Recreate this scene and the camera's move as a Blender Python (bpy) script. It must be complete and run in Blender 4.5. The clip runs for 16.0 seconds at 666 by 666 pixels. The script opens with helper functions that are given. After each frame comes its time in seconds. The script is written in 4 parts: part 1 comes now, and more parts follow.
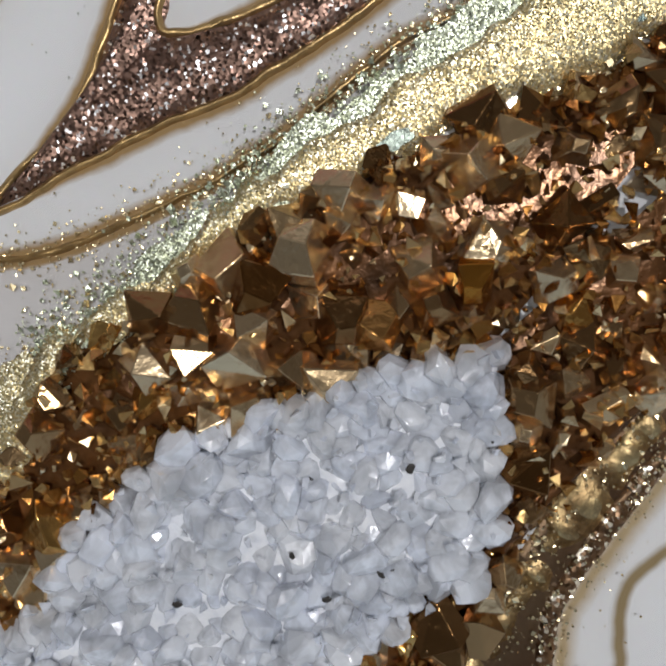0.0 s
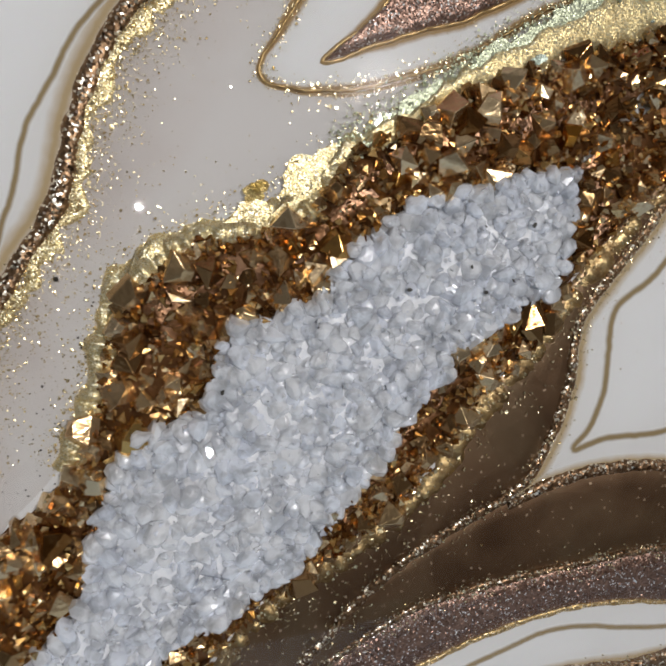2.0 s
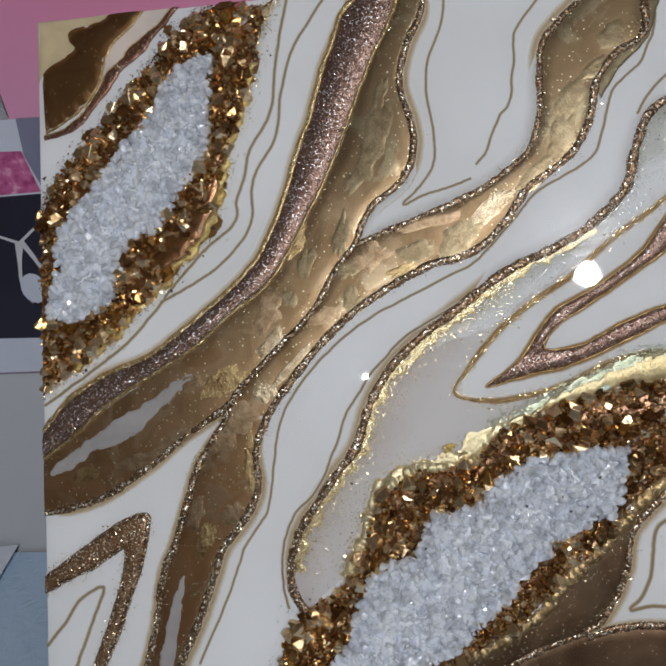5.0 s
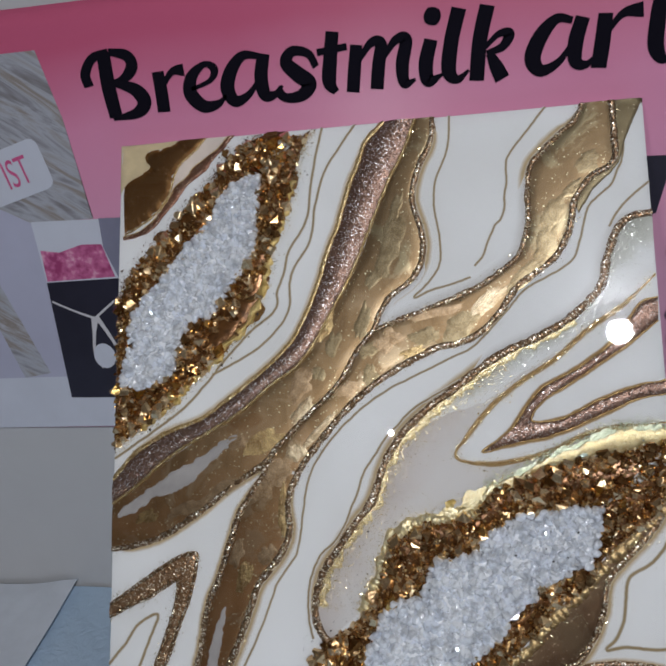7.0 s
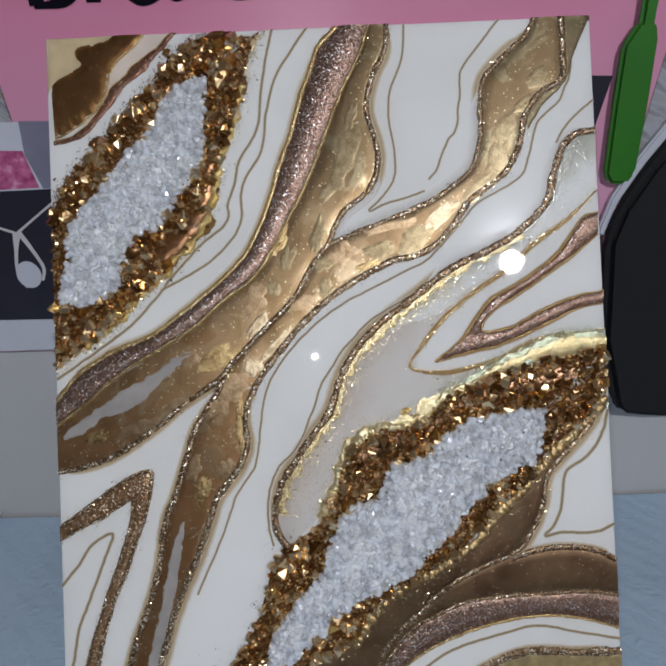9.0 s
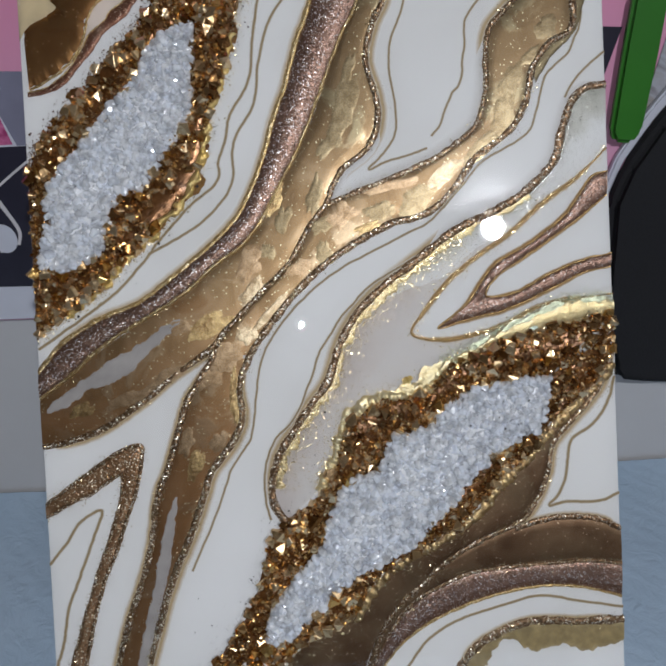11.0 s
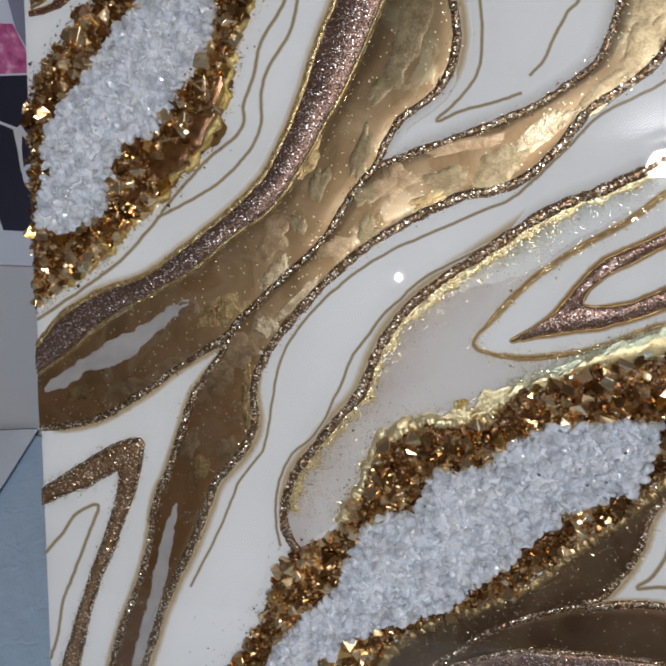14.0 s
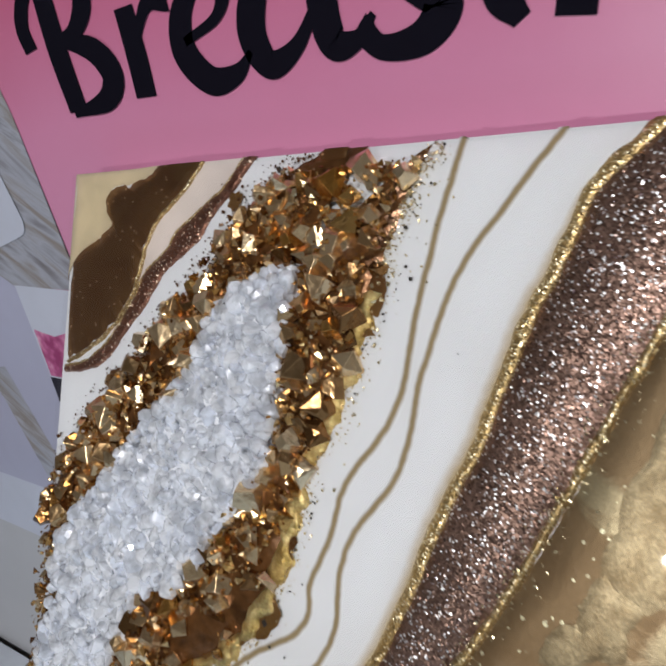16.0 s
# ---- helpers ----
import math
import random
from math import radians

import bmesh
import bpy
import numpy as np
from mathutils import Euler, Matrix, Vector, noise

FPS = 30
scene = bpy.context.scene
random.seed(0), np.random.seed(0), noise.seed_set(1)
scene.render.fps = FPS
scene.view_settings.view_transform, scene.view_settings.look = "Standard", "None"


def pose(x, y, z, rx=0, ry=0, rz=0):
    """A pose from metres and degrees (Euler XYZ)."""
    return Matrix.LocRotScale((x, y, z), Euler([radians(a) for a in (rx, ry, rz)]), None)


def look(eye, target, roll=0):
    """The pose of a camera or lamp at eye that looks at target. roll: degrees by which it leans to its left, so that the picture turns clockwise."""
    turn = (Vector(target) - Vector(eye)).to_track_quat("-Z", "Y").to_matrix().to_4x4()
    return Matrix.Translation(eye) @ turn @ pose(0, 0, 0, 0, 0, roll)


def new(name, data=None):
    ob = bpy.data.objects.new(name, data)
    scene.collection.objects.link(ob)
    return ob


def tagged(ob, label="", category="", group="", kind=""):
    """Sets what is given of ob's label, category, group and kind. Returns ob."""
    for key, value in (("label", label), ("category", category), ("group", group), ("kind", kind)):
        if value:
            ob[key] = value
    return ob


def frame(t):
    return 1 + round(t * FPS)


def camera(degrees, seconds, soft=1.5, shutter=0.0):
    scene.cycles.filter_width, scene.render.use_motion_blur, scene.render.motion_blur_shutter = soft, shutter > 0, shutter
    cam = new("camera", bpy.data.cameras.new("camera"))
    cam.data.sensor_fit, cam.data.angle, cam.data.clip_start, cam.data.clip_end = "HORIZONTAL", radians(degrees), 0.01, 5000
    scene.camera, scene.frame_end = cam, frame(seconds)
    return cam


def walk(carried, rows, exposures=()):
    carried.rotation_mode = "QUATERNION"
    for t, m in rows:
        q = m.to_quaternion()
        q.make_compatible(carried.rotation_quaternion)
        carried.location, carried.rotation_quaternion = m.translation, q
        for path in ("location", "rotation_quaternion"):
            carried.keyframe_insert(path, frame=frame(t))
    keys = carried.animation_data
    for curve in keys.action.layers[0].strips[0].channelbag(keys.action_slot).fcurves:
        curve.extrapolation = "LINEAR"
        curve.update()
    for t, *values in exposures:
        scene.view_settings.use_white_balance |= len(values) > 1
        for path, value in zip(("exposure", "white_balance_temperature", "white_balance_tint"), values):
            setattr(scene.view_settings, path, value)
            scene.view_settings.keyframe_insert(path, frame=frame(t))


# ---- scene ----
cam = camera(54.0, 16.0, soft=2.2, shutter=0.12)
PATH = [
    (0, (0.135, -0.106, 0.333), (-0.008, 1.876, 0.102), -11.7),
    (0.5, (0.115, -0.119, 0.317), (0.176, 1.854, -0.004), -9.1),
    (0.7, (0.098, -0.128, 0.309), (0.265, 1.853, 0.091), -7.3),
    (1, (0.081, -0.141, 0.306), (0.304, 1.828, 0.032), -7.1),
    (1.5, (0.059, -0.17, 0.3), (0.379, 1.785, 0.026), -6.0),
    (2, (0.038, -0.195, 0.301), (0.376, 1.755, 0.012), -5.5),
    (2.5, (0.024, -0.243, 0.314), (0.217, 1.742, 0.156), -4.7),
    (3, (0.023, -0.292, 0.333), (0.025, 1.706, 0.239), -5.6),
    (3.5, (0.021, -0.329, 0.348), (-0.043, 1.67, 0.319), -5.8),
    (4, (0.019, -0.355, 0.365), (-0.032, 1.643, 0.412), -5.4),
    (4.2, (0.018, -0.362, 0.366), (-0.063, 1.634, 0.444), -4.4),
    (6.3, (0.06, -0.45, 0.366), (-0.285, 1.515, 0.506), -2.6),
    (6.5, (0.056, -0.458, 0.367), (-0.281, 1.505, 0.54), -2.1),
    (7, (0.052, -0.474, 0.377), (-0.277, 1.482, 0.634), -1.1),
    (7.5, (0.047, -0.478, 0.378), (-0.245, 1.483, 0.644), -1.4),
    (8, (0.037, -0.482, 0.381), (-0.095, 1.501, 0.606), -2.4),
    (8.5, (0.015, -0.488, 0.376), (-0.069, 1.503, 0.552), -2.2),
    (9, (0.006, -0.475, 0.364), (-0.007, 1.525, 0.41), -2.3),
    (9.2, (0.005, -0.471, 0.364), (-0.009, 1.529, 0.36), -2.6),
    (11.5, (-0.015, -0.452, 0.363), (0.052, 1.546, 0.293), -2.4),
    (12, (-0.02, -0.453, 0.365), (0.041, 1.543, 0.271), -1.7),
    (12.5, (-0.018, -0.442, 0.371), (0.023, 1.554, 0.256), -2.6),
    (13, (-0.007, -0.42, 0.374), (-0.088, 1.569, 0.19), -1.9),
    (13.5, (0.028, -0.386, 0.391), (-0.145, 1.596, 0.185), -0.3),
    (14, (0.048, -0.349, 0.403), (-0.32, 1.595, 0.112), 1.5),
    (14.2, (0.064, -0.338, 0.408), (-0.496, 1.567, 0.165), -0.2),
    (14.5, (0.083, -0.323, 0.44), (-0.577, 1.561, 0.327), -1.7),
    (15, (0.093, -0.277, 0.486), (-0.643, 1.582, 0.464), -0.7),
    (15.5, (0.082, -0.213, 0.521), (-0.804, 1.58, 0.508), 1.4),
    (16, (0.037, -0.158, 0.549), (-1.08, 1.5, 0.518), 4.7),
]
LEAN = 26.0  # the panel leans back against the banner
BASE = pose(0, 0, 0.025, -LEAN, 0, 0)
EXPOSURES = [(0, 0.15, 6650, 11), (1, 0.27, 6650, 11), (2, 0.17, 6900, 11), (3, 0.04, 6700, 10), (3.8, -0.04, 6550, 10), (4.6, 0.0, 6500, 10),
             (6.5, 0.11, 6450, 10), (13.5, 0.12, 6450, 10), (14.5, 0.21, 6650, 11), (15.1, 0.52, 6600, 11), (16, 0.54, 6600, 11)]
walk(cam, [(t, BASE @ look(eye, target, roll)) for t, eye, target, roll in PATH], EXPOSURES)
# ---- light ----
world = bpy.data.worlds.new("room_air")
scene.world = world
world.use_nodes = True
world.node_tree.nodes["Background"].inputs[0].default_value = (0.75, 0.85, 1, 1)
world.node_tree.nodes["Background"].inputs[1].default_value = 0.3

TABLE = 0.11          # table top
FLOOR, CEILING = TABLE - 0.75, TABLE + 1.695
WALL = 0.284          # face of the wall behind the banner
LAMP = Vector((0.785, -1.85, CEILING - 0.085))
lamp_data = bpy.data.lights.new("ceiling_lamp_light", "AREA")
lamp_data.shape, lamp_data.size, lamp_data.energy, lamp_data.color = "DISK", 0.10, 23.5, (0.92, 0.945, 1.0)
lamp_light = new("ceiling_lamp_light", lamp_data)
lamp_light.matrix_world = look(LAMP, (0.1, 0.2, 0.45))

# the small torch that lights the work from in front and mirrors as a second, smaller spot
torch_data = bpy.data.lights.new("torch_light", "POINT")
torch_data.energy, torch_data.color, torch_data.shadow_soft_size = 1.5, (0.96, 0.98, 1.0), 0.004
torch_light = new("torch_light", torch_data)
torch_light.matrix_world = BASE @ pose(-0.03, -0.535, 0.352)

# ---- materials ----


class Nodes:
    """Short hand for a node material."""

    def __init__(self, name):
        self.mat = bpy.data.materials.new(name)
        self.mat.use_nodes = True
        self.tree = self.mat.node_tree
        self.bsdf = self.tree.nodes["Principled BSDF"]

    def add(self, kind, **inputs):
        n = self.tree.nodes.new(kind)
        for key, value in inputs.items():
            key = key.replace("_", " ")
            if hasattr(value, "links"):
                self.tree.links.new(value, n.inputs[key])
            else:
                n.inputs[key].default_value = value
        return n

    def link(self, out, name):
        self.tree.links.new(out, self.bsdf.inputs[name])

    def put(self, **inputs):
        for key, value in inputs.items():
            self.bsdf.inputs[key.replace("_", " ")].default_value = value
        return self

    def pos(self):
        return self.add("ShaderNodeTexCoord").outputs["Object"]

    def place(self):
        return self.add("ShaderNodeNewGeometry").outputs["Position"]

    def noise(self, scale, detail=4.0, rough=0.55, distortion=0.0, vec=None):
        return self.add("ShaderNodeTexNoise", Vector=vec or self.pos(), Scale=scale, Detail=detail, Roughness=rough, Distortion=distortion)

    def ramp(self, fac, stops):
        n = self.add("ShaderNodeValToRGB", Fac=fac)
        e = n.color_ramp.elements
        while len(e) < len(stops):
            e.new(0.5)
        for k, (p, c) in zip(e, stops):
            k.position, k.color = p, (*c, 1) if len(c) == 3 else (c[0],) * 3 + (1,)
        return n.outputs["Color"]

    def mix(self, fac, a, b, kind="MIX"):
        n = self.tree.nodes.new("ShaderNodeMix")
        n.data_type, n.blend_type = "RGBA", kind
        for k, v in ((0, fac), (6, a), (7, b)):
            if hasattr(v, "links"):
                self.tree.links.new(v, n.inputs[k])
            else:
                n.inputs[k].default_value = v if k == 0 else (*v, 1)
        return n.outputs[2]

    def math(self, op, a, b=0.0):
        n = self.tree.nodes.new("ShaderNodeMath")
        n.operation = op
        for k, v in ((0, a), (1, b)):
            if hasattr(v, "links"):
                self.tree.links.new(v, n.inputs[k])
            else:
                n.inputs[k].default_value = v
        return n.outputs[0]

    def vmath(self, op, a, b=None):
        n = self.tree.nodes.new("ShaderNodeVectorMath")
        n.operation = op
        for k, v in ((0, a), (1, b)):
            if v is None:
                continue
            if hasattr(v, "links"):
                self.tree.links.new(v, n.inputs[k])
            elif op == "SCALE" and k == 1:
                n.inputs["Scale"].default_value = v
            else:
                n.inputs[k].default_value = v
        return n.outputs[0]

    def bump(self, height, strength, distance=0.001, name="Normal"):
        n = self.add("ShaderNodeBump", Height=height, Strength=strength, Distance=distance)
        self.link(n.outputs[0], name)
        return n


WHITE = (0.745, 0.75, 0.75)


def resin_white():
    n = Nodes("white_resin").put(Roughness=0.5, Specular_IOR_Level=0.1)
    cloud = n.noise(9, 3, 0.5, 0.6)
    fine = n.noise(700, 2)
    c = n.ramp(cloud.outputs["Fac"], [(0.25, (0.70, 0.70, 0.695)), (0.5, WHITE), (0.75, (0.78, 0.785, 0.79))])
    c = n.mix(0.08, c, fine.outputs["Color"], "OVERLAY")
    n.link(c, "Base Color")
    return n.mat


def clear_resin():
    """Clear topcoat: see-through, with the gloss of resin."""
    n = Nodes("clear_resin")
    clear = n.add("ShaderNodeBsdfTransparent", Color=(1, 1, 1, 1))
    gloss = n.add("ShaderNodeBsdfGlossy", Color=(1, 1, 1, 1), Roughness=0.012)
    wave = n.add("ShaderNodeBump", Height=n.noise(16, 2, 0.4).outputs["Fac"], Strength=0.05, Distance=0.0006)
    n.tree.links.new(wave.outputs[0], gloss.inputs["Normal"])
    both = n.add("ShaderNodeMixShader", Fac=n.add("ShaderNodeFresnel", IOR=1.47).outputs[0])
    n.tree.links.new(clear.outputs[0], both.inputs[1])
    n.tree.links.new(gloss.outputs[0], both.inputs[2])
    n.tree.links.new(both.outputs[0], n.tree.nodes["Material Output"].inputs[0])
    return n.mat


def bronze(name, dark, mid, light, seed, metal=0.7, varied=False):
    """Poured mica pigment: satin and cloudy, with torn patches of paler leaf."""
    n = Nodes(name).put(Metallic=metal)
    p = n.vmath("ADD", n.pos(), (seed, seed * 1.7, seed * 0.6))
    flow = n.noise(24, 4, 0.5, 1.2, p)
    patch = n.noise(21, 7, 0.6, 1.0, p)
    grain = n.noise(1500, 2, 0.6, 0, p)
    c = n.ramp(flow.outputs["Fac"], [(0.30, dark), (0.48, mid), (0.62, tuple(0.6 * a + 0.4 * b for a, b in zip(mid, light))), (0.74, mid)])
    umber = 0.0
    leaf = n.ramp(patch.outputs["Fac"], [(0.535, (0.0,)), (0.60, (1.0,))])
    if varied:  # the pour turns to umber low down and to olive towards the upper right
        xyz = n.add("ShaderNodeSeparateXYZ", Vector=n.pos()).outputs
        low = n.math("ADD", n.math("DIVIDE", n.math("SUBTRACT", 0.385, xyz[2]), 0.11), n.math("MULTIPLY", n.math("SUBTRACT", flow.outputs["Fac"], 0.5), 2.0))
        right = n.math("MAXIMUM", n.math("DIVIDE", n.math("SUBTRACT", xyz[0], 0.075), 0.05), n.math("DIVIDE", n.math("SUBTRACT", xyz[2], 0.450), 0.05))
        right = n.math("ADD", right, n.math("MULTIPLY", n.math("SUBTRACT", patch.outputs["Fac"], 0.5), 1.5))
        umber = n.ramp(low, [(0.0, (0.0,)), (1.0, (1.0,))])
        olive = n.ramp(right, [(0.0, (0.0,)), (1.0, (1.0,))])
        c = n.mix(n.math("MULTIPLY", umber, 0.9), c, n.mix(0.75, c, (0.33, 0.165, 0.068)))
        c = n.mix(n.math("MULTIPLY", olive, 0.9), c, n.mix(flow.outputs["Fac"], (0.165, 0.107, 0.053), (0.28, 0.192, 0.10)))
        pale = n.mix(olive, light, (0.40, 0.33, 0.195))
        c = n.mix(n.math("MULTIPLY", leaf, n.math("SUBTRACT", 0.8, n.math("MULTIPLY", umber, 0.5))), c, pale)
    else:
        c = n.mix(n.math("MULTIPLY", leaf, 0.45), c, light)
    speck = n.add("ShaderNodeSeparateColor", Color=n.add("ShaderNodeTexVoronoi", Vector=p, Scale=1300).outputs["Color"]).outputs[0]
    flash = tuple(min(1, v * 2.0 + 0.1) for v in light)
    c = n.mix(n.math("MULTIPLY", n.ramp(speck, [(0.985, (0.0,)), (0.99, (1.0,))]), 0.8), c, flash)
    c = n.mix(0.16, c, n.ramp(grain.outputs["Fac"], [(0.35, (0.3,)), (0.65, (0.8,))]), "OVERLAY")
    n.link(c, "Base Color")
    n.link(n.ramp(patch.outputs["Fac"], [(0.5, (0.42,)), (0.6, (0.34,))]), "Roughness")
    wrinkle = n.noise(120, 4, 0.6, 0.6, p)
    n.bump(n.math("ADD", n.math("ADD", wrinkle.outputs["Fac"], n.math("MULTIPLY", leaf, 0.5)), n.math("MULTIPLY", grain.outputs["Fac"], 0.14)), 0.09, 0.0010)
    return n.mat


def glitter(name, base, bright, scale, tilt, share, wild=1.6, metal=0.72):
    """Fine glitter: most flakes lie nearly flat, a few stand askew and flash."""
    n = Nodes(name).put(Metallic=metal, Roughness=0.34)
    v = n.add("ShaderNodeTexVoronoi", Vector=n.pos(), Scale=scale)
    ch = n.add("ShaderNodeSeparateColor", Color=v.outputs["Color"]).outputs
    off = n.vmath("SUBTRACT", v.outputs["Color"], (0.5, 0.5, 0.5))
    lone = n.math("MULTIPLY", n.math("POWER", ch[1], 6.0), wild)
    amount = n.tree.nodes.new("ShaderNodeVectorMath")
    amount.operation = "SCALE"
    n.tree.links.new(off, amount.inputs[0])
    n.tree.links.new(n.math("ADD", lone, tilt), amount.inputs["Scale"])
    normal = n.add("ShaderNodeNewGeometry").outputs["Normal"]
    n.link(n.vmath("NORMALIZE", n.vmath("ADD", normal, amount.outputs[0])), "Normal")
    c = n.ramp(ch[0], [(0.0, tuple(b * 0.55 for b in base)), (0.55, base), (1 - share, base), (1 - share * 0.6, bright), (1.0, bright)])
    tone = n.noise(60, 3)
    c = n.mix(0.3, c, n.ramp(tone.outputs["Fac"], [(0.3, (0.25,)), (0.7, (0.75,))]), "OVERLAY")
    n.link(c, "Base Color")
    return n.mat


def foil(name, a, b, crinkle=0.9, rough=0.26):
    """Crinkled metal leaf, grainy at its fine scale."""
    n = Nodes(name).put(Metallic=0.9, Roughness=rough)
    big = n.noise(260, 5, 0.65, 0.8)
    tone = n.noise(110, 6, 0.7, 0.8)
    speck = n.add("ShaderNodeSeparateColor", Color=n.add("ShaderNodeTexVoronoi", Vector=n.pos(), Scale=1900).outputs["Color"]).outputs[0]
    c = n.ramp(tone.outputs["Fac"], [(0.38, a), (0.60, b)])
    c = n.mix(0.35, c, n.ramp(speck, [(0.0, (0.25,)), (0.6, (0.5,)), (1.0, (0.85,))]), "OVERLAY")
    n.link(c, "Base Color")
    n.bump(n.math("ADD", big.outputs["Fac"], n.math("MULTIPLY", speck, 0.06)), crinkle, 0.0015)
    return n.mat


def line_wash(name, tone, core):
    """A pigment line or painted shade bleeding into the white: the V coordinate runs across it."""
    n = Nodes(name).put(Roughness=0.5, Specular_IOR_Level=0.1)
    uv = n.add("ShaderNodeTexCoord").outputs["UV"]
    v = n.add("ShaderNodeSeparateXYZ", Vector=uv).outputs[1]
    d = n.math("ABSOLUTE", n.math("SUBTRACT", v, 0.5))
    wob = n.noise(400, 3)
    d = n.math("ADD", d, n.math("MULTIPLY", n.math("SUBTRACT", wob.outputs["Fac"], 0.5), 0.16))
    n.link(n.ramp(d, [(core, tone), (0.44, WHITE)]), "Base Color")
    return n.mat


def plain(name, color, rough=0.5, metal=0.0, speck=0.1, scale=60.0, bump=0.1):
    n = Nodes(name).put(Roughness=rough, Metallic=metal)
    t = n.noise(scale, 5)
    lo, hi = tuple(c * (1 - speck) for c in color), tuple(min(1, c * (1 + speck)) for c in color)
    n.link(n.ramp(t.outputs["Fac"], [(0.3, lo), (0.7, hi)]), "Base Color")
    n.bump(t.outputs["Fac"], bump, 0.001)
    return n.mat


def gold_chip():
    """Amber glass chips with a bronze-gold mirror coating, worn thin on some."""
    n = Nodes("gold_chip").put(Metallic=0.9)
    r = n.add("ShaderNodeObjectInfo").outputs["Random"]
    i = n.add("ShaderNodeNewGeometry").outputs["Random Per Island"]
    r = n.math("FRACT", n.math("ADD", r, i))
    worn = n.noise(240, 4, 0.6, 0, n.place())
    c = n.ramp(r, [(0.0, (0.20, 0.08, 0.018)), (0.2, (0.42, 0.25, 0.11)), (0.5, (0.74, 0.52, 0.28)), (0.85, (0.93, 0.73, 0.46)), (0.93, (0.50, 0.21, 0.03)), (1.0, (0.76, 0.50, 0.18))])
    n.link(n.mix(n.ramp(worn.outputs["Fac"], [(0.55, (0.0,)), (0.68, (0.6,))]), c, (0.36, 0.20, 0.08)), "Base Color")
    n.link(n.ramp(r, [(0.0, (0.12,)), (0.5, (0.27,)), (1.0, (0.17,))]), "Roughness")
    t = n.noise(260, 4, 0.55, 0, n.place())
    n.bump(t.outputs["Fac"], 0.35, 0.0010)
    return n.mat


def quartz():
    """Quartz pebbles: milky hearts under a clear glassy skin."""
    n = Nodes("quartz").put(Roughness=0.12, Subsurface_Weight=0.4, Subsurface_Radius=(1, 1, 1), Subsurface_Scale=0.002, IOR=1.5, Coat_Weight=1.0, Coat_Roughness=0.03)
    r = n.add("ShaderNodeObjectInfo").outputs["Random"]
    i = n.add("ShaderNodeNewGeometry").outputs["Random Per Island"]
    r = n.math("FRACT", n.math("ADD", r, i))
    n.link(n.ramp(r, [(0.0, (0.84, 0.88, 0.985)), (0.5, (0.91, 0.94, 1.0)), (1.0, (0.97, 0.98, 1.0))]), "Base Color")
    t = n.noise(480, 4, 0.55, 0, n.place())
    n.bump(t.outputs["Fac"], 0.26, 0.0010)
    milk = n.noise(150, 3, 0.55, 0.4, n.place())
    n.link(n.ramp(milk.outputs["Fac"], [(0.38, (0.40,)), (0.58, (0.0,))]), "Transmission Weight")
    clear = n.add("ShaderNodeBsdfTransparent", Color=(0.985, 0.99, 1.0, 1))
    see = n.math("ADD", n.math("MULTIPLY", r, 0.14), n.ramp(milk.outputs["Fac"], [(0.36, (0.12,)), (0.56, (0.0,))]))
    both = n.add("ShaderNodeMixShader", Fac=see)
    n.tree.links.new(n.bsdf.outputs[0], both.inputs[1])
    n.tree.links.new(clear.outputs[0], both.inputs[2])
    n.tree.links.new(both.outputs[0], n.tree.nodes["Material Output"].inputs[0])
    return n.mat


def crushed_gold():
    """Amber and gold glass grit."""
    n = Nodes("crushed_gold").put(Metallic=0.85, Roughness=0.2)
    i = n.add("ShaderNodeNewGeometry").outputs["Random Per Island"]
    n.link(n.ramp(i, [(0.0, (0.20, 0.07, 0.015)), (0.35, (0.48, 0.22, 0.05)), (0.7, (0.80, 0.52, 0.20)), (1.0, (0.95, 0.76, 0.46))]), "Base Color")
    t = n.noise(1600, 4, 0.7)
    n.bump(t.outputs["Fac"], 0.15, 0.0006)
    return n.mat


M_WHITE = resin_white()
M_CLEAR = clear_resin()
M_BRONZE = bronze("bronze_pour", (0.19, 0.112, 0.052), (0.31, 0.204, 0.104), (0.56, 0.425, 0.27), 0.0, 0.8, True)
M_OLIVE = bronze("olive_bronze_pour", (0.12, 0.09, 0.045), (0.18, 0.14, 0.075), (0.29, 0.24, 0.14), 3.1)
M_BROWN = bronze("brown_pour", (0.15, 0.066, 0.022), (0.22, 0.105, 0.036), (0.30, 0.17, 0.065), 7.7, 0.85)
M_HOOK = glitter("umber_glitter", (0.36, 0.205, 0.105), (1.0, 0.88, 0.66), 1600, 0.28, 0.09, 2.4, 0.5)
M_REDGLIT = glitter("red_brown_glitter", (0.24, 0.105, 0.065), (1.0, 0.80, 0.60), 2200, 0.3, 0.06)
M_TAUPE = bronze("taupe_pour", (0.11, 0.060, 0.031), (0.18, 0.108, 0.060), (0.26, 0.18, 0.105), 5.3, 0.8)
M_POOL = bronze("amber_pool", (0.10, 0.038, 0.010), (0.17, 0.075, 0.022), (0.32, 0.19, 0.06), 2.9, 0.6)
M_MAUVE = glitter("mauve_glitter", (0.27, 0.163, 0.120), (1.0, 0.98, 0.96), 2200, 0.28, 0.08, 2.2)
M_RIDGE = glitter("ridge_glitter", (0.26, 0.155, 0.082), (1.0, 0.94, 0.80), 1400, 0.36, 0.18, 2.4)
M_GOLDEDGE = glitter("gold_edge", (0.52, 0.36, 0.15), (1.0, 0.90, 0.62), 2600, 0.3, 0.15)
M_SPARKLE = glitter("gold_sparkle", (0.86, 0.68, 0.33), (1.0, 0.95, 0.72), 4200, 0.36, 0.3)
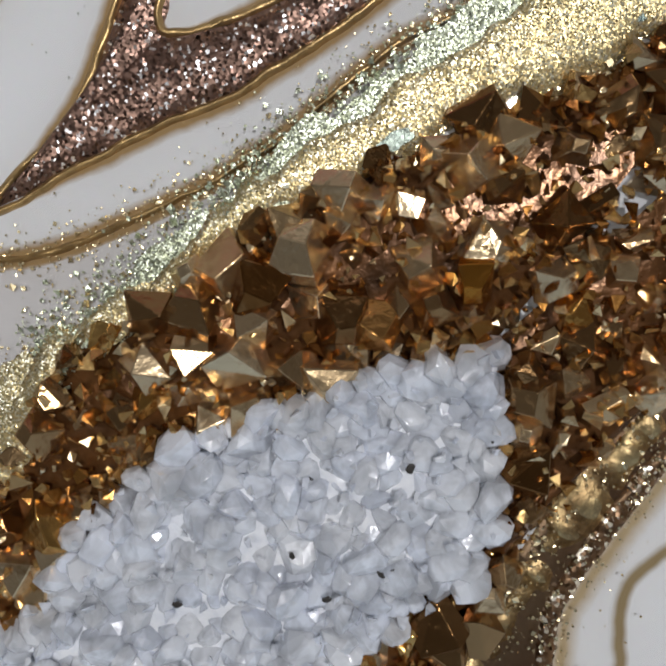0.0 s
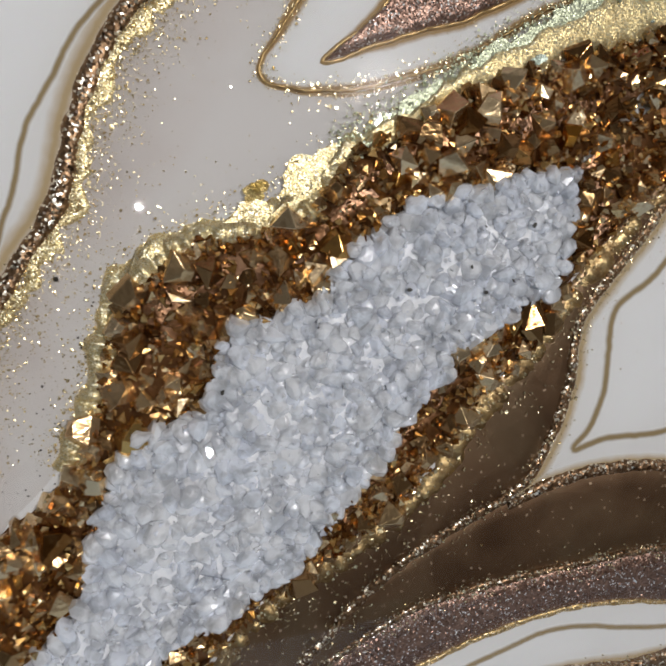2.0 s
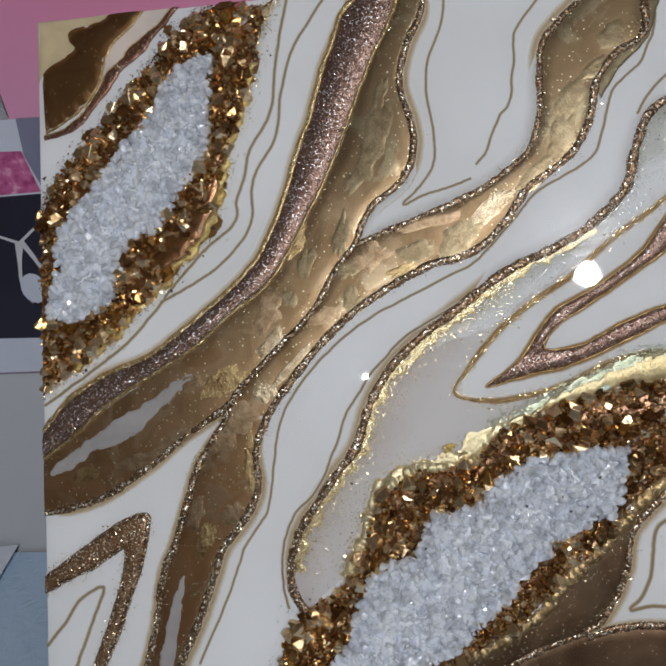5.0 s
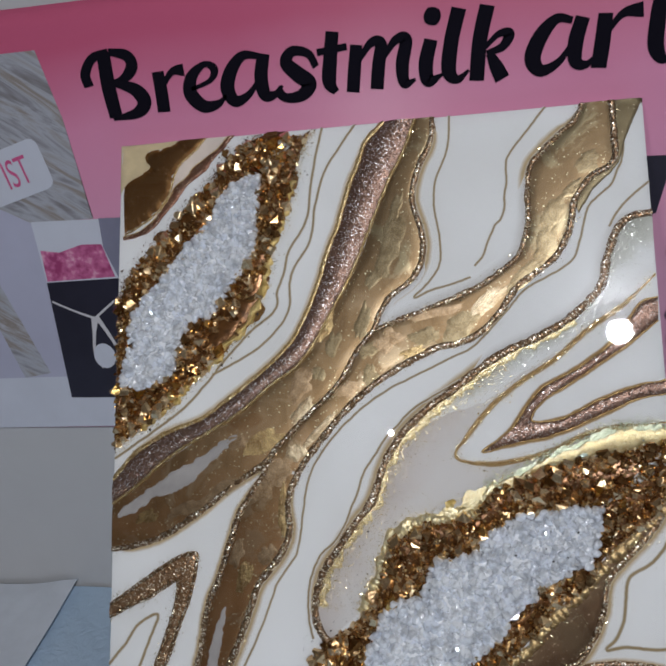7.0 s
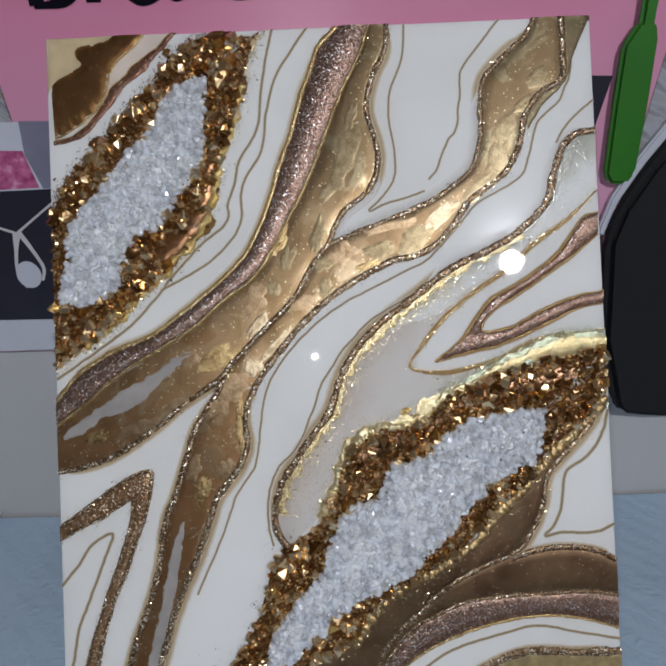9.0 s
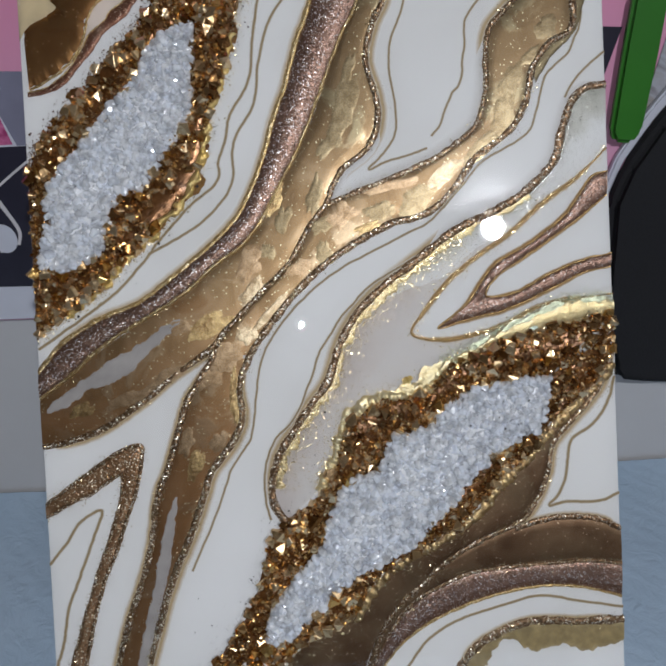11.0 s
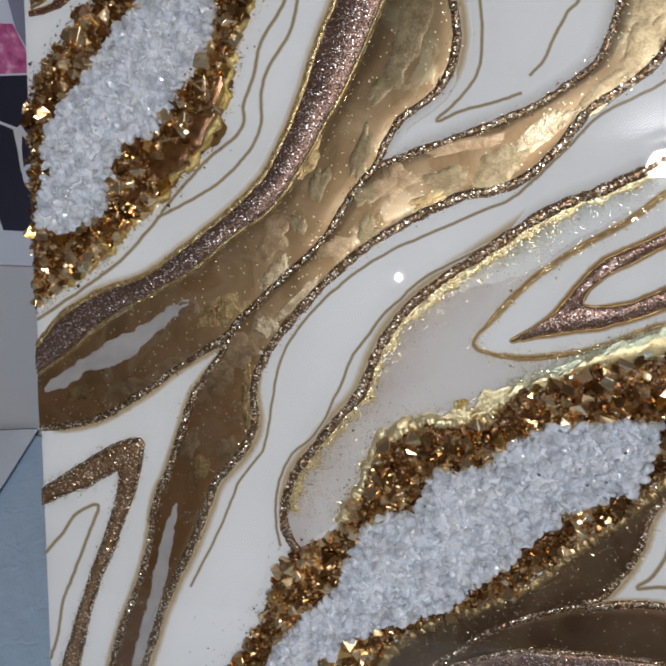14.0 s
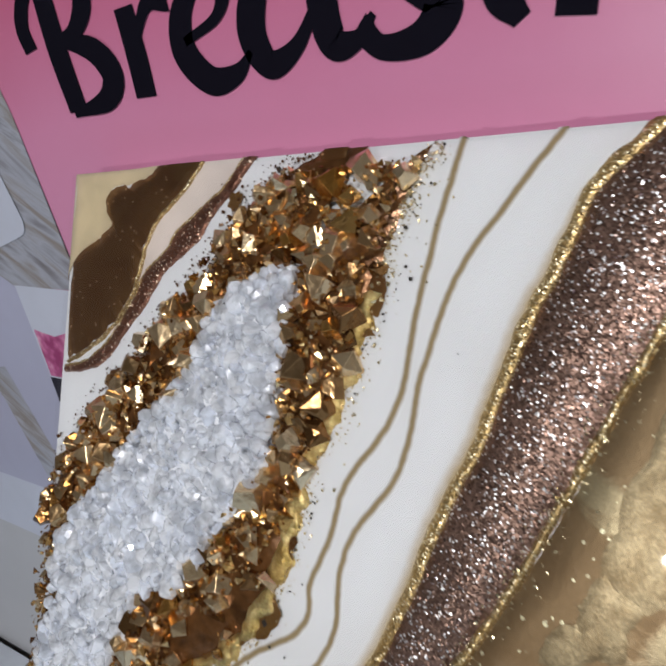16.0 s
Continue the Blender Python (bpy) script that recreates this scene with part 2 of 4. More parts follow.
M_GREENSPARK = glitter("green_gold_sparkle", (0.60, 0.64, 0.43), (0.95, 1.0, 0.82), 4200, 0.36, 0.3)
M_MICA = foil("mica_flake", (0.22, 0.16, 0.085), (0.35, 0.275, 0.16), 0.07, 0.38)
M_GOLDMICA = foil("gold_mica_flake", (0.30, 0.19, 0.085), (0.56, 0.41, 0.20), 0.3, 0.34)
M_FOIL = foil("gold_leaf", (0.50, 0.33, 0.09), (0.78, 0.60, 0.26), 0.9, 0.3)
M_PALEFOIL = foil("pale_gold_leaf", (0.36, 0.26, 0.15), (0.64, 0.52, 0.35), 0.25, 0.34)
M_COPPER = foil("rose_gold_leaf", (0.31, 0.205, 0.112), (0.48, 0.345, 0.212), 0.10, 0.40)
M_GOLDLINE = plain("satin_gold_line", (0.42, 0.28, 0.12), 0.32, 0.85, 0.35, 300, 0.3)
M_DUST = plain("gold_dust", (0.84, 0.70, 0.42), 0.24, 0.85)
M_SILVERDUST = plain("silver_dust", (0.66, 0.67, 0.60), 0.24, 0.85)
M_TEALSHEEN = foil("teal_reflection", (0.22, 0.28, 0.25), (0.42, 0.48, 0.40), 0.5, 0.34)
M_FLECK = plain("dark_fleck", (0.03, 0.024, 0.018), 0.5)
M_TANLINE = line_wash("tan_line", (0.30, 0.225, 0.12), 0.14)
M_BLUSH = plain("blush_resin", (0.70, 0.62, 0.56), 0.4, 0, 0.1, 60, 0.02)
M_BLEED = line_wash("brown_bleed", (0.36, 0.235, 0.105), 0.22)
M_HALO = line_wash("tan_wash", (0.48, 0.37, 0.22), 0.05)
M_GREYSHADE = line_wash("painted_grey_shade", (0.60, 0.59, 0.58), 0.06)
M_BED = plain("amber_bed", (0.15, 0.064, 0.020), 0.22, 0.5, 0.5, 170, 0.5)
M_QBED = plain("white_bed", (0.90, 0.92, 0.97), 0.12, 0.0, 0.12, 330, 0.7)
M_TANLEAF = plain("tan_leaf", (0.42, 0.33, 0.17), 0.35, 0.35, 0.25, 150, 0.5)
M_CHIP = gold_chip()
M_QUARTZ = quartz()
M_CRUSH = crushed_gold()
M_CREAM = plain("cream_resin", (0.62, 0.52, 0.34), 0.25, 0.0, 0.15, 60, 0.1)
M_PALE = plain("pale_grey_resin", (0.40, 0.38, 0.37), 0.12, 0.0, 0.12, 60, 0.05)

# ---- the pour: lines of the design, in millimetres on the panel's face ----
PATCH_IN = [(-197, 560), (-196, 569), (-186, 573), (-174, 582), (-179, 586), (-178, 593), (-160, 595), (-149, 601)]
PATCH_OUT = [(-195, 525), (-185, 530), (-171, 539), (-162, 549), (-156, 562), (-153, 573), (-147, 582), (-139, 588), (-132, 595), (-127, 602)]
STRIPE_O = [(-196, 521), (-184, 523), (-172, 528), (-161, 540), (-152, 550), (-144, 561), (-135, 568), (-127, 574), (-121, 582), (-112, 591), (-104, 601)]
STRIPE_I = [(-196, 523), (-182, 527), (-170, 536), (-162, 546), (-157, 554), (-152, 562), (-142, 570), (-138, 576), (-128, 583), (-119, 589), (-112, 596), (-107, 602)]
LINE1 = [(-33, 601), (-37, 585), (-43, 554), (-45, 534), (-50, 520), (-57, 510), (-62, 500), (-65, 486), (-70, 472), (-70, 463), (-74, 456), (-83, 449), (-92, 442), (-116, 417), (-120, 411), (-143, 387), (-167, 370), (-199, 349)]
LINE2 = [(-7, 601), (-20, 583), (-32, 564), (-40, 537), (-44, 511), (-59, 485), (-61, 459), (-72, 442), (-90, 427), (-121, 411)]
GLIT_L = [(15, 601), (0, 585), (-6, 569), (-14, 549), (-22, 523), (-31, 500), (-38, 478), (-48, 454), (-60, 433), (-80, 414), (-107, 393), (-129, 378), (-156, 368), (-182, 353), (-200, 333)]
GLIT_R = [(38, 601), (29, 576), (17, 554), (6, 528), (-5, 502), (-15, 480), (-24, 464), (-38, 439), (-54, 417), (-77, 401), (-97, 384), (-120, 370), (-152, 352), (-178, 331), (-200, 315)]
RIDGE1 = [(51, 601), (49, 582), (38, 559), (34, 536), (40, 511), (40, 493), (32, 477), (16, 465), (8, 454), (2, 440), (-10, 425), (-26, 400), (-49, 378), (-69, 358), (-83, 343), (-108, 327), (-130, 310), (-159, 292), (-185, 284), (-201, 282)]
LINE3 = [(64, 601), (61, 574), (52, 551), (50, 531), (53, 505), (52, 486), (42, 472), (33, 463), (46, 468), (62, 472), (74, 476)]
RIDGE2 = [(159, 601), (153, 588), (138, 575), (121, 557), (117, 537), (116, 514), (109, 492), (94, 478), (71, 465), (42, 454), (2, 440)]
RIDGE3 = [(179, 600), (179, 572), (177, 554), (161, 544), (149, 528), (144, 506), (132, 486), (107, 468), (92, 448), (73, 432), (44, 424), (15, 409), (-8, 393), (-27, 374), (-44, 354), (-55, 338), (-61, 315), (-64, 291), (-74, 273), (-87, 256), (-95, 235), (-107, 201)]
BAND2OUT = [(201, 600), (188, 575), (180, 553), (164, 537), (151, 518)]
TRUNKL = [(-76, 348), (-84, 333), (-100, 308), (-106, 290), (-115, 264), (-124, 241), (-129, 211), (-138, 182), (-148, 156), (-158, 121)]
TRUNKR = [(-57, 335), (-63, 318), (-63, 294), (-71, 277), (-85, 260), (-94, 236), (-103, 213), (-114, 190), (-123, 166), (-130, 143), (-137, 120)]
LINE_OUT3 = [(185, 567), (183, 556), (179, 547), (174, 537), (164, 529), (158, 522), (154, 510), (150, 496), (146, 486), (136, 478), (120, 470), (109, 463), (96, 448), (74, 426), (60, 419), (45, 412), (30, 405), (15, 398), (0, 389), (-15, 377), (-30, 362), (-43, 344), (-49, 328), (-52, 311), (-54, 296), (-57, 281), (-61, 275), (-71, 261), (-77, 246), (-84, 228), (-95, 205), (-102, 190)]
LINE_OUT4 = [(77, 409), (59, 399), (44, 391), (29, 382), (19, 372), (9, 362), (1, 350), (-7, 338), (-12, 324), (-17, 313), (-22, 301), (-30, 289), (-39, 281), (-44, 272), (-48, 260), (-49, 248), (-49, 239), (-48, 232), (-46, 223)]
LINE_STUB = [(200, 538), (192, 532), (183, 524), (175, 514), (171, 507)]
LINE3R = [(133, 600), (107, 568), (103, 557), (103, 545), (101, 537), (100, 525), (97, 517), (93, 513), (88, 503), (83, 491), (77, 484)]
STRIP_L = [(-111, 243), (-118, 227), (-123, 209), (-130, 179), (-138, 149), (-144, 125)]
STRIP_R = [(-110, 243), (-112, 226), (-115, 208), (-120, 184), (-128, 154), (-135, 124)]
RIDGE4 = [(201, 515), (189, 514), (177, 506), (168, 484), (162, 464), (142, 444), (121, 432), (90, 418), (69, 403), (45, 386), (23, 367), (8, 344), (-2, 318), (-15, 301), (-28, 283), (-39, 266), (-44, 246), (-42, 231), (-33, 218)]
LINEV = [(199, 471), (178, 452), (153, 435), (129, 415), (104, 399), (83, 382), (67, 363), (58, 348), (76, 343), (100, 345), (124, 352), (145, 362), (166, 367), (184, 368), (201, 370)]
DV_OUT = [(199, 455), (187, 451), (168, 426), (140, 406), (119, 395), (107, 381), (94, 364), (76, 351), (100, 357), (124, 362), (154, 374), (179, 385), (199, 389)]
DV_IN = [(198, 439), (180, 425), (162, 413), (137, 397), (119, 386), (111, 372), (133, 374), (155, 385), (179, 394), (200, 398)]
G2_OUT = [(-95, 117), (-76, 142), (-59, 172), (-49, 204), (-33, 224), (-9, 241), (4, 270), (11, 289), (35, 303), (65, 307), (81, 323), (102, 332), (129, 343), (154, 348), (184, 354), (201, 358)]
G2_OUT2 = [(200, 344), (195, 324), (182, 306), (164, 292), (148, 275), (133, 258), (114, 243), (101, 226), (83, 212), (58, 198), (37, 187), (15, 164), (5, 150), (-19, 139), (-35, 128), (-47, 114)]
G2_IN = [(-51, 138), (-51, 150), (-45, 165), (-29, 185), (-10, 205), (0, 234), (12, 249), (30, 254), (40, 277), (64, 282), (86, 302), (116, 311), (152, 314)]
G2_IN2 = [(-51, 138), (-34, 143), (-9, 166), (13, 183), (37, 193), (58, 207), (77, 227), (99, 250), (118, 267), (142, 278), (149, 299), (152, 314)]
G1_OUT = [(-200, 357), (-200, 395), (-199, 453), (-197, 476), (-182, 499), (-162, 518), (-148, 537), (-127, 557), (-114, 573), (-97, 589), (-76, 601), (-63, 602)]
G1_OUT2 = [(-200, 357), (-178, 372), (-155, 387), (-139, 405), (-119, 423), (-103, 439), (-89, 456), (-80, 480), (-75, 503), (-64, 532), (-57, 559), (-50, 582), (-41, 601)]
G1_IN = [(-193, 404), (-188, 430), (-184, 453), (-172, 475), (-155, 494), (-141, 510), (-121, 529), (-111, 552), (-90, 564), (-82, 565)]
G1_IN2 = [(-193, 404), (-175, 402), (-155, 412), (-145, 434), (-139, 450), (-119, 459), (-102, 484), (-88, 504), (-86, 534), (-82, 565)]
FOIL2 = [(7, 294), (27, 306), (48, 310), (66, 315), (78, 326), (96, 333), (117, 345), (139, 354), (163, 364), (184, 366), (201, 365)]
RRIDGE = [(200, 335), (195, 321), (187, 303), (167, 281), (154, 266), (149, 245), (141, 227), (131, 214), (119, 208), (97, 199), (76, 187), (54, 168), (38, 154), (25, 133), (16, 110)]
WLINE = [(199, 312), (196, 300), (192, 291), (188, 285), (180, 277), (171, 272), (166, 266), (164, 255), (162, 243), (157, 231), (150, 223), (161, 225), (177, 224), (189, 225), (201, 230)]
LRTOP = [(125, 208), (146, 213), (167, 214), (186, 211), (200, 204)]
LRG_T = [(38, 145), (51, 159), (69, 169), (93, 178), (124, 181), (154, 182), (179, 182), (200, 179)]
LRG_B = [(25, 110), (40, 129), (59, 143), (84, 154), (111, 162), (142, 166), (169, 164), (199, 156)]
LRLINE = [(43, 111), (59, 131), (80, 144), (111, 153), (141, 159), (172, 153), (200, 148)]
LRR = [(79, 106), (92, 123), (110, 134), (135, 141), (168, 139), (200, 139)]
LUMP = [(100, 113), (116, 128), (134, 121), (152, 123), (177, 118), (200, 122)]
HOOK_O = [(-200, 242), (-184, 253), (-166, 265), (-148, 276), (-134, 280), (-133, 271), (-138, 248), (-144, 233), (-155, 204), (-165, 181), (-172, 157), (-180, 122)]
HOOK_I = [(-200, 233), (-185, 241), (-167, 249), (-150, 260), (-147, 257), (-150, 239), (-159, 213), (-167, 193), (-175, 169), (-182, 149), (-190, 123)]
LTL = [(-200, 200), (-187, 215), (-177, 229), (-162, 236), (-169, 217), (-175, 202), (-182, 185), (-189, 167), (-193, 146), (-199, 127)]
WINDOW_A = [(-196, 308), (-190, 314), (-169, 327), (-154, 338), (-133, 349), (-118, 359), (-102, 367)]
WINDOW_B = [(-195, 305), (-181, 309), (-166, 319), (-152, 322), (-140, 328), (-125, 341), (-103, 361)]
POOLS = [(-141, 534, 15, 10, 40), (-165, 521, 10, 8, 60), (-56, 558, 15, 7, 80), (-59, 548, 8, 5, 0), (-92, 458, 27, 18, 52), (-111, 442, 32, 18, 45), (-82, 478, 18, 10, 60), (-111, 586, 8, 5, 45), (-73, 598, 10, 8, 90), (-123, 554, 10, 7, 60), (-103, 581, 7, 5, 50)]

LOW, HIGH, HALF = 0.0946, 0.600, 0.200


def spline(points, n=120, wobble=0.0):
    """A smooth curve through the points, evenly spaced, in metres, kept on the panel."""
    p = np.array(points, float) / 1000
    p = np.vstack([2 * p[0] - p[1], p, 2 * p[-1] - p[-2]])
    out = []
    for k in range(1, len(p) - 2):
        t = np.linspace(0, 1, 24, endpoint=False)[:, None]
        a, b, c, d = p[k - 1:k + 3]
        out.append(0.5 * (2 * b + (c - a) * t + (2 * a - 5 * b + 4 * c - d) * t ** 2 + (3 * b - a - 3 * c + d) * t ** 3))
    q = np.vstack(out + [p[-2][None]])
    s = np.r_[0, np.cumsum(np.linalg.norm(np.diff(q, axis=0), axis=1))]
    u = np.linspace(0, s[-1], n)
    q = np.c_[np.interp(u, s, q[:, 0]), np.interp(u, s, q[:, 1])]
    if wobble:
        nrm = normals(q)
        amp = np.array([noise.noise(Vector((x * 160, y * 160, 1.3))) + 0.5 * noise.noise(Vector((x * 420, y * 420, 4.1))) for x, y in q])
        q = q + nrm * (amp * wobble)[:, None]
    return keep(q)


def keep(q):
    q = q.copy()
    q[:, 0] = q[:, 0].clip(-HALF, HALF)
    q[:, 1] = q[:, 1].clip(LOW, HIGH)
    return q


def normals(q):
    d = np.gradient(q, axis=0)
    d /= np.linalg.norm(d, axis=1)[:, None] + 1e-9
    return np.c_[-d[:, 1], d[:, 0]]


def down(points):
    """The points with a last one run out to the panel's lower edge."""
    (x0, y0), (x1, y1) = points[-2], points[-1]
    return points + [(x1 + (x1 - x0) / (y1 - y0) * (88 - y1), 88)] if y1 > 95 else points


def mesh_ob(name, verts, faces, material, parent=None, label="", smooth=True, uvs=None):
    me = bpy.data.meshes.new(name)
    me.from_pydata([tuple(v) for v in verts], [], faces)
    me.materials.append(material)
    if smooth:
        me.polygons.foreach_set("use_smooth", [True] * len(me.polygons))
    if uvs is not None:
        layer = me.uv_layers.new(name="flow")
        idx = np.empty(len(me.loops), int)
        me.loops.foreach_get("vertex_index", idx)
        layer.data.foreach_set("uv", np.asarray(uvs, float)[idx].ravel())
    ob = new(name, me)
    ob.parent = parent
    if label:
        ob["label"] = label
    return ob


def strip(name, rows, material, parent, label=""):
    """A surface over rows of points (rows, across, 3)."""
    rows = np.asarray(rows, float)
    n, m = rows.shape[:2]
    faces = [(i * m + j, (i + 1) * m + j, (i + 1) * m + j + 1, i * m + j + 1) for i in range(n - 1) for j in range(m - 1)]
    uv = [(i / n, j / (m - 1)) for i in range(n) for j in range(m)]
    return mesh_ob(name, rows.reshape(-1, 3), faces, material, parent, label, True, uv)


def part(name, bm, material, parent, label=""):
    me = bpy.data.meshes.new(name)
    bm.to_mesh(me)
    bm.free()
    me.materials.append(material)
    ob = new(name, me)
    ob.parent = parent
    if label:
        ob["label"] = label
    return ob


def loft(name, left, right, material, parent, label="", h=0.0005, dome=0.0004, n=170, m=9, wobble=0.0006, edge=-0.0004):
    """A poured band between two edges, slightly domed, with its edges run down into the resin."""
    a, b = spline(left, n, wobble), spline(right, n, wobble)
    f = np.linspace(0, 1, m)
    e = 0.0009 / (np.linalg.norm(b - a, axis=1) + 0.0015)
    g = f[None] * (1 + 2 * e[:, None]) - e[:, None]
    xy = a[:, None] * (1 - g)[..., None] + b[:, None] * g[..., None]
    xy = np.stack([xy[..., 0].clip(-HALF, HALF), xy[..., 1].clip(LOW, HIGH)], -1)
    up = np.broadcast_to(h + dome * np.sin(np.pi * f), (n, m)).copy()
    up[:, 0] = up[:, -1] = edge
    rows = np.stack([xy[..., 0], -up, xy[..., 1]], -1)
    return strip(name, rows, material, parent, label)


def ridge(name, points, width, height, material, parent, label="", n=260, rough=0.35, lift=0.0):
    """A raised glitter line, uneven in width and height."""
    q = spline(points, n, 0.0005)
    nrm = normals(q)
    f = np.linspace(-1, 1, 9)
    k = np.array([1 + rough * noise.noise(Vector((x * 190, y * 190, 7.7))) for x, y in q])
    k2 = np.array([1 + 1.2 * rough * noise.noise(Vector((x * 330, y * 330, 2.2))) for x, y in q])
    xy = q[:, None] + nrm[:, None] * (f[None, :, None] * (width / 2 * k)[:, None, None])
    up = lift + (height * k2)[:, None] * np.sqrt(np.maximum(0, 1 - f ** 2))[None]
    up[:, 0] = up[:, -1] = -0.0003
    rows = np.stack([xy[..., 0].clip(-HALF, HALF), -up, xy[..., 1].clip(LOW, HIGH)], -1)
    return strip(name, rows, material, parent, label)


WASHES = []


def wash(name, points, width, material, parent, label="", h=0.00018, n=200, shift=0.0):
    q = spline(points, n, 0.0004)
    nrm = normals(q)
    if width > 0.004:
        pad = np.vstack([np.repeat(nrm[:1], 14, 0), nrm, np.repeat(nrm[-1:], 14, 0)])
        nrm = np.stack([np.convolve(pad[:, k], np.ones(29) / 29, "valid") for k in (0, 1)], 1)
    WASHES.append(name)
    h, base = (0.000015 if width > 0.004 else h), 0.00002 + 0.000003 * len(WASHES)
    e = np.minimum(1, np.minimum(np.arange(n), np.arange(n)[::-1]) / (0.16 * n)) if width > 0.004 else np.ones(n)
    q = q + nrm * (shift * np.sin(e * math.pi / 2))[:, None]
    f = np.linspace(-1, 1, 5)
    xy = q[:, None] + nrm[:, None] * (f[None, :, None] * (width / 2 * np.sin(e * math.pi / 2))[:, None, None])
    up = np.broadcast_to((h + base) * np.array([0.0, 0.85, 1, 0.85, 0.0]) + 0.00001, (n, 5))
    rows = np.stack([xy[..., 0].clip(-HALF, HALF), -up, xy[..., 1].clip(LOW, HIGH)], -1)
    return strip(name, rows, material, parent, label)


def leaf(name, x, y, length, width, angle, material, parent, label="", h=0.00095, seed=0):
    """A torn scrap of metal leaf."""
    rnd = random.Random(seed)
    ph = rnd.uniform(0, 50)
    c, s = math.cos(radians(angle)), math.sin(radians(angle))
    verts, faces, n, rings = [(x / 1000, -h, y / 1000)], [], 64, 4
    for k in range(1, rings + 1):
        for i in range(n):
            a = 2 * math.pi * i / n
            r = 1 + 0.5 * noise.noise(Vector((math.cos(a) * 1.6 + ph, math.sin(a) * 1.6, ph))) + 0.16 * noise.noise(Vector((math.cos(a) * 5 + ph, math.sin(a) * 5, 3)))
            r *= k / rings
            u, v = math.cos(a) * length / 2 * r, math.sin(a) * width / 2 * r
            verts.append(((x + u * c - v * s) / 1000, -h if k < rings else -h + 0.00012, (y + u * s + v * c) / 1000))
    faces += [(0, 1 + i, 1 + (i + 1) % n) for i in range(n)]
    for k in range(rings - 1):
        o = 1 + k * n
        faces += [(o + i, o + n + i, o + n + (i + 1) % n, o + (i + 1) % n) for i in range(n)]
    v = np.array(verts)
    v[:, 0], v[:, 2] = v[:, 0].clip(-HALF, HALF), v[:, 2].clip(LOW, HIGH)
    return mesh_ob(name, v, faces, material, parent, label)


# ---- the resin panel ----
art = new("resin_geode_painting")
art.matrix_world = BASE
tagged(art, "white, bronze and gold resin geode painting leaning against the banner", "painting")

bm = bmesh.new()
bmesh.ops.create_cube(bm, size=1)
for v in bm.verts:
    v.co = (v.co.x * 2 * HALF, 0.009 + v.co.y * 0.018, (LOW + HIGH) / 2 + v.co.z * (HIGH - LOW))
bmesh.ops.bevel(bm, geom=bm.edges[:], offset=0.0012, segments=2, affect="EDGES")
part("board", bm, M_WHITE, art, "glossy white resin-coated board")

BRONZE2_L = RIDGE2 + RIDGE1[10:15]
EDGE3 = RIDGE3[:16] + down(TRUNKR)[1:]
loft("bronze_band", GLIT_R, RIDGE1, M_BRONZE, art, "mottled bronze pour with gold leaf")
loft("bronze_band", BRONZE2_L, RIDGE3[:16], M_BRONZE, art, "mottled bronze and peach pour", h=0.0006)
loft("bronze_band", down(TRUNKL), [(-57, 335)] + down(TRUNKR)[1:], M_BRONZE, art, "brown bronze pour", h=0.00055)
loft("olive_band", RIDGE3[:5], BAND2OUT, M_OLIVE, art, "olive gold pour")
loft("glitter_band", GLIT_L, GLIT_R, M_MAUVE, art, "mauve brown glitter stripe", h=0.0006, dome=0.0016)
loft("glitter_band", DV_OUT[:8], DV_IN[:6], M_MAUVE, art, "brown glitter wedge", h=0.0005, dome=0.0010)
loft("glitter_band", DV_OUT[7:], DV_IN[5:], M_MAUVE, art, "brown glitter wedge", h=0.0005, dome=0.0010)
loft("taupe_band", G2_OUT2 + [(-68, 90)], down(RRIDGE), M_TAUPE, art, "taupe pour beside the geode", h=0.0004)
loft("taupe_band", down(RRIDGE)[:7:-1] + LRTOP[1:], [(14, 88), (22, 118)] + LRG_T, M_TAUPE, art, "dark taupe pour", h=0.00045)
loft("glitter_band", [(14, 88), (22, 118)] + LRG_T, [(16, 86)] + LRG_B, M_MAUVE, art, "grey brown glitter stripe", h=0.0006, dome=0.0010)
loft("gold_band", [(66, 88)] + LRR, [(78, 88)] + LUMP, M_TANLEAF, art, "ragged gold leaf edge", h=0.0006, wobble=0.004)
loft("brown_band", HOOK_O[:5], HOOK_I[:4], M_HOOK, art, "brown glitter hook", h=0.0006, dome=0.001)
loft("brown_band", down(HOOK_O)[4:], down(HOOK_I)[3:], M_HOOK, art, "brown glitter hook", h=0.00062, dome=0.001)
loft("cream_corner", [(-200, 558), (-200, 580), (-199, 600), (-152, 600)], [(x + 3, y) for x, y in PATCH_IN[1:]], M_CREAM, art, "yellowed cream corner", h=0.0002)
loft("brown_band", PATCH_IN, PATCH_OUT, M_BROWN, art, "glossy dark brown corner patch", h=0.0006, wobble=0.0022)
loft("brown_stripe", STRIPE_O, STRIPE_I, M_REDGLIT, art, "red-brown glitter stripe", h=0.0007, dome=0.0005, wobble=0.0005)
loft("tinted_field", PATCH_OUT[2:], STRIPE_I[2:], M_BLUSH, art, "faintly pink resin between the stripes", h=0.0001, dome=0.00001, wobble=0.0, edge=0.00005)
loft("pale_strip", STRIP_L, STRIP_R, M_PALE, art, "pale grey resin strip", h=0.0011, dome=0.0001, wobble=0.0014)
loft("pale_window", WINDOW_A, WINDOW_B, M_PALE, art, "pale grey resin window", h=0.0010, dome=0.0001, wobble=0.0022)

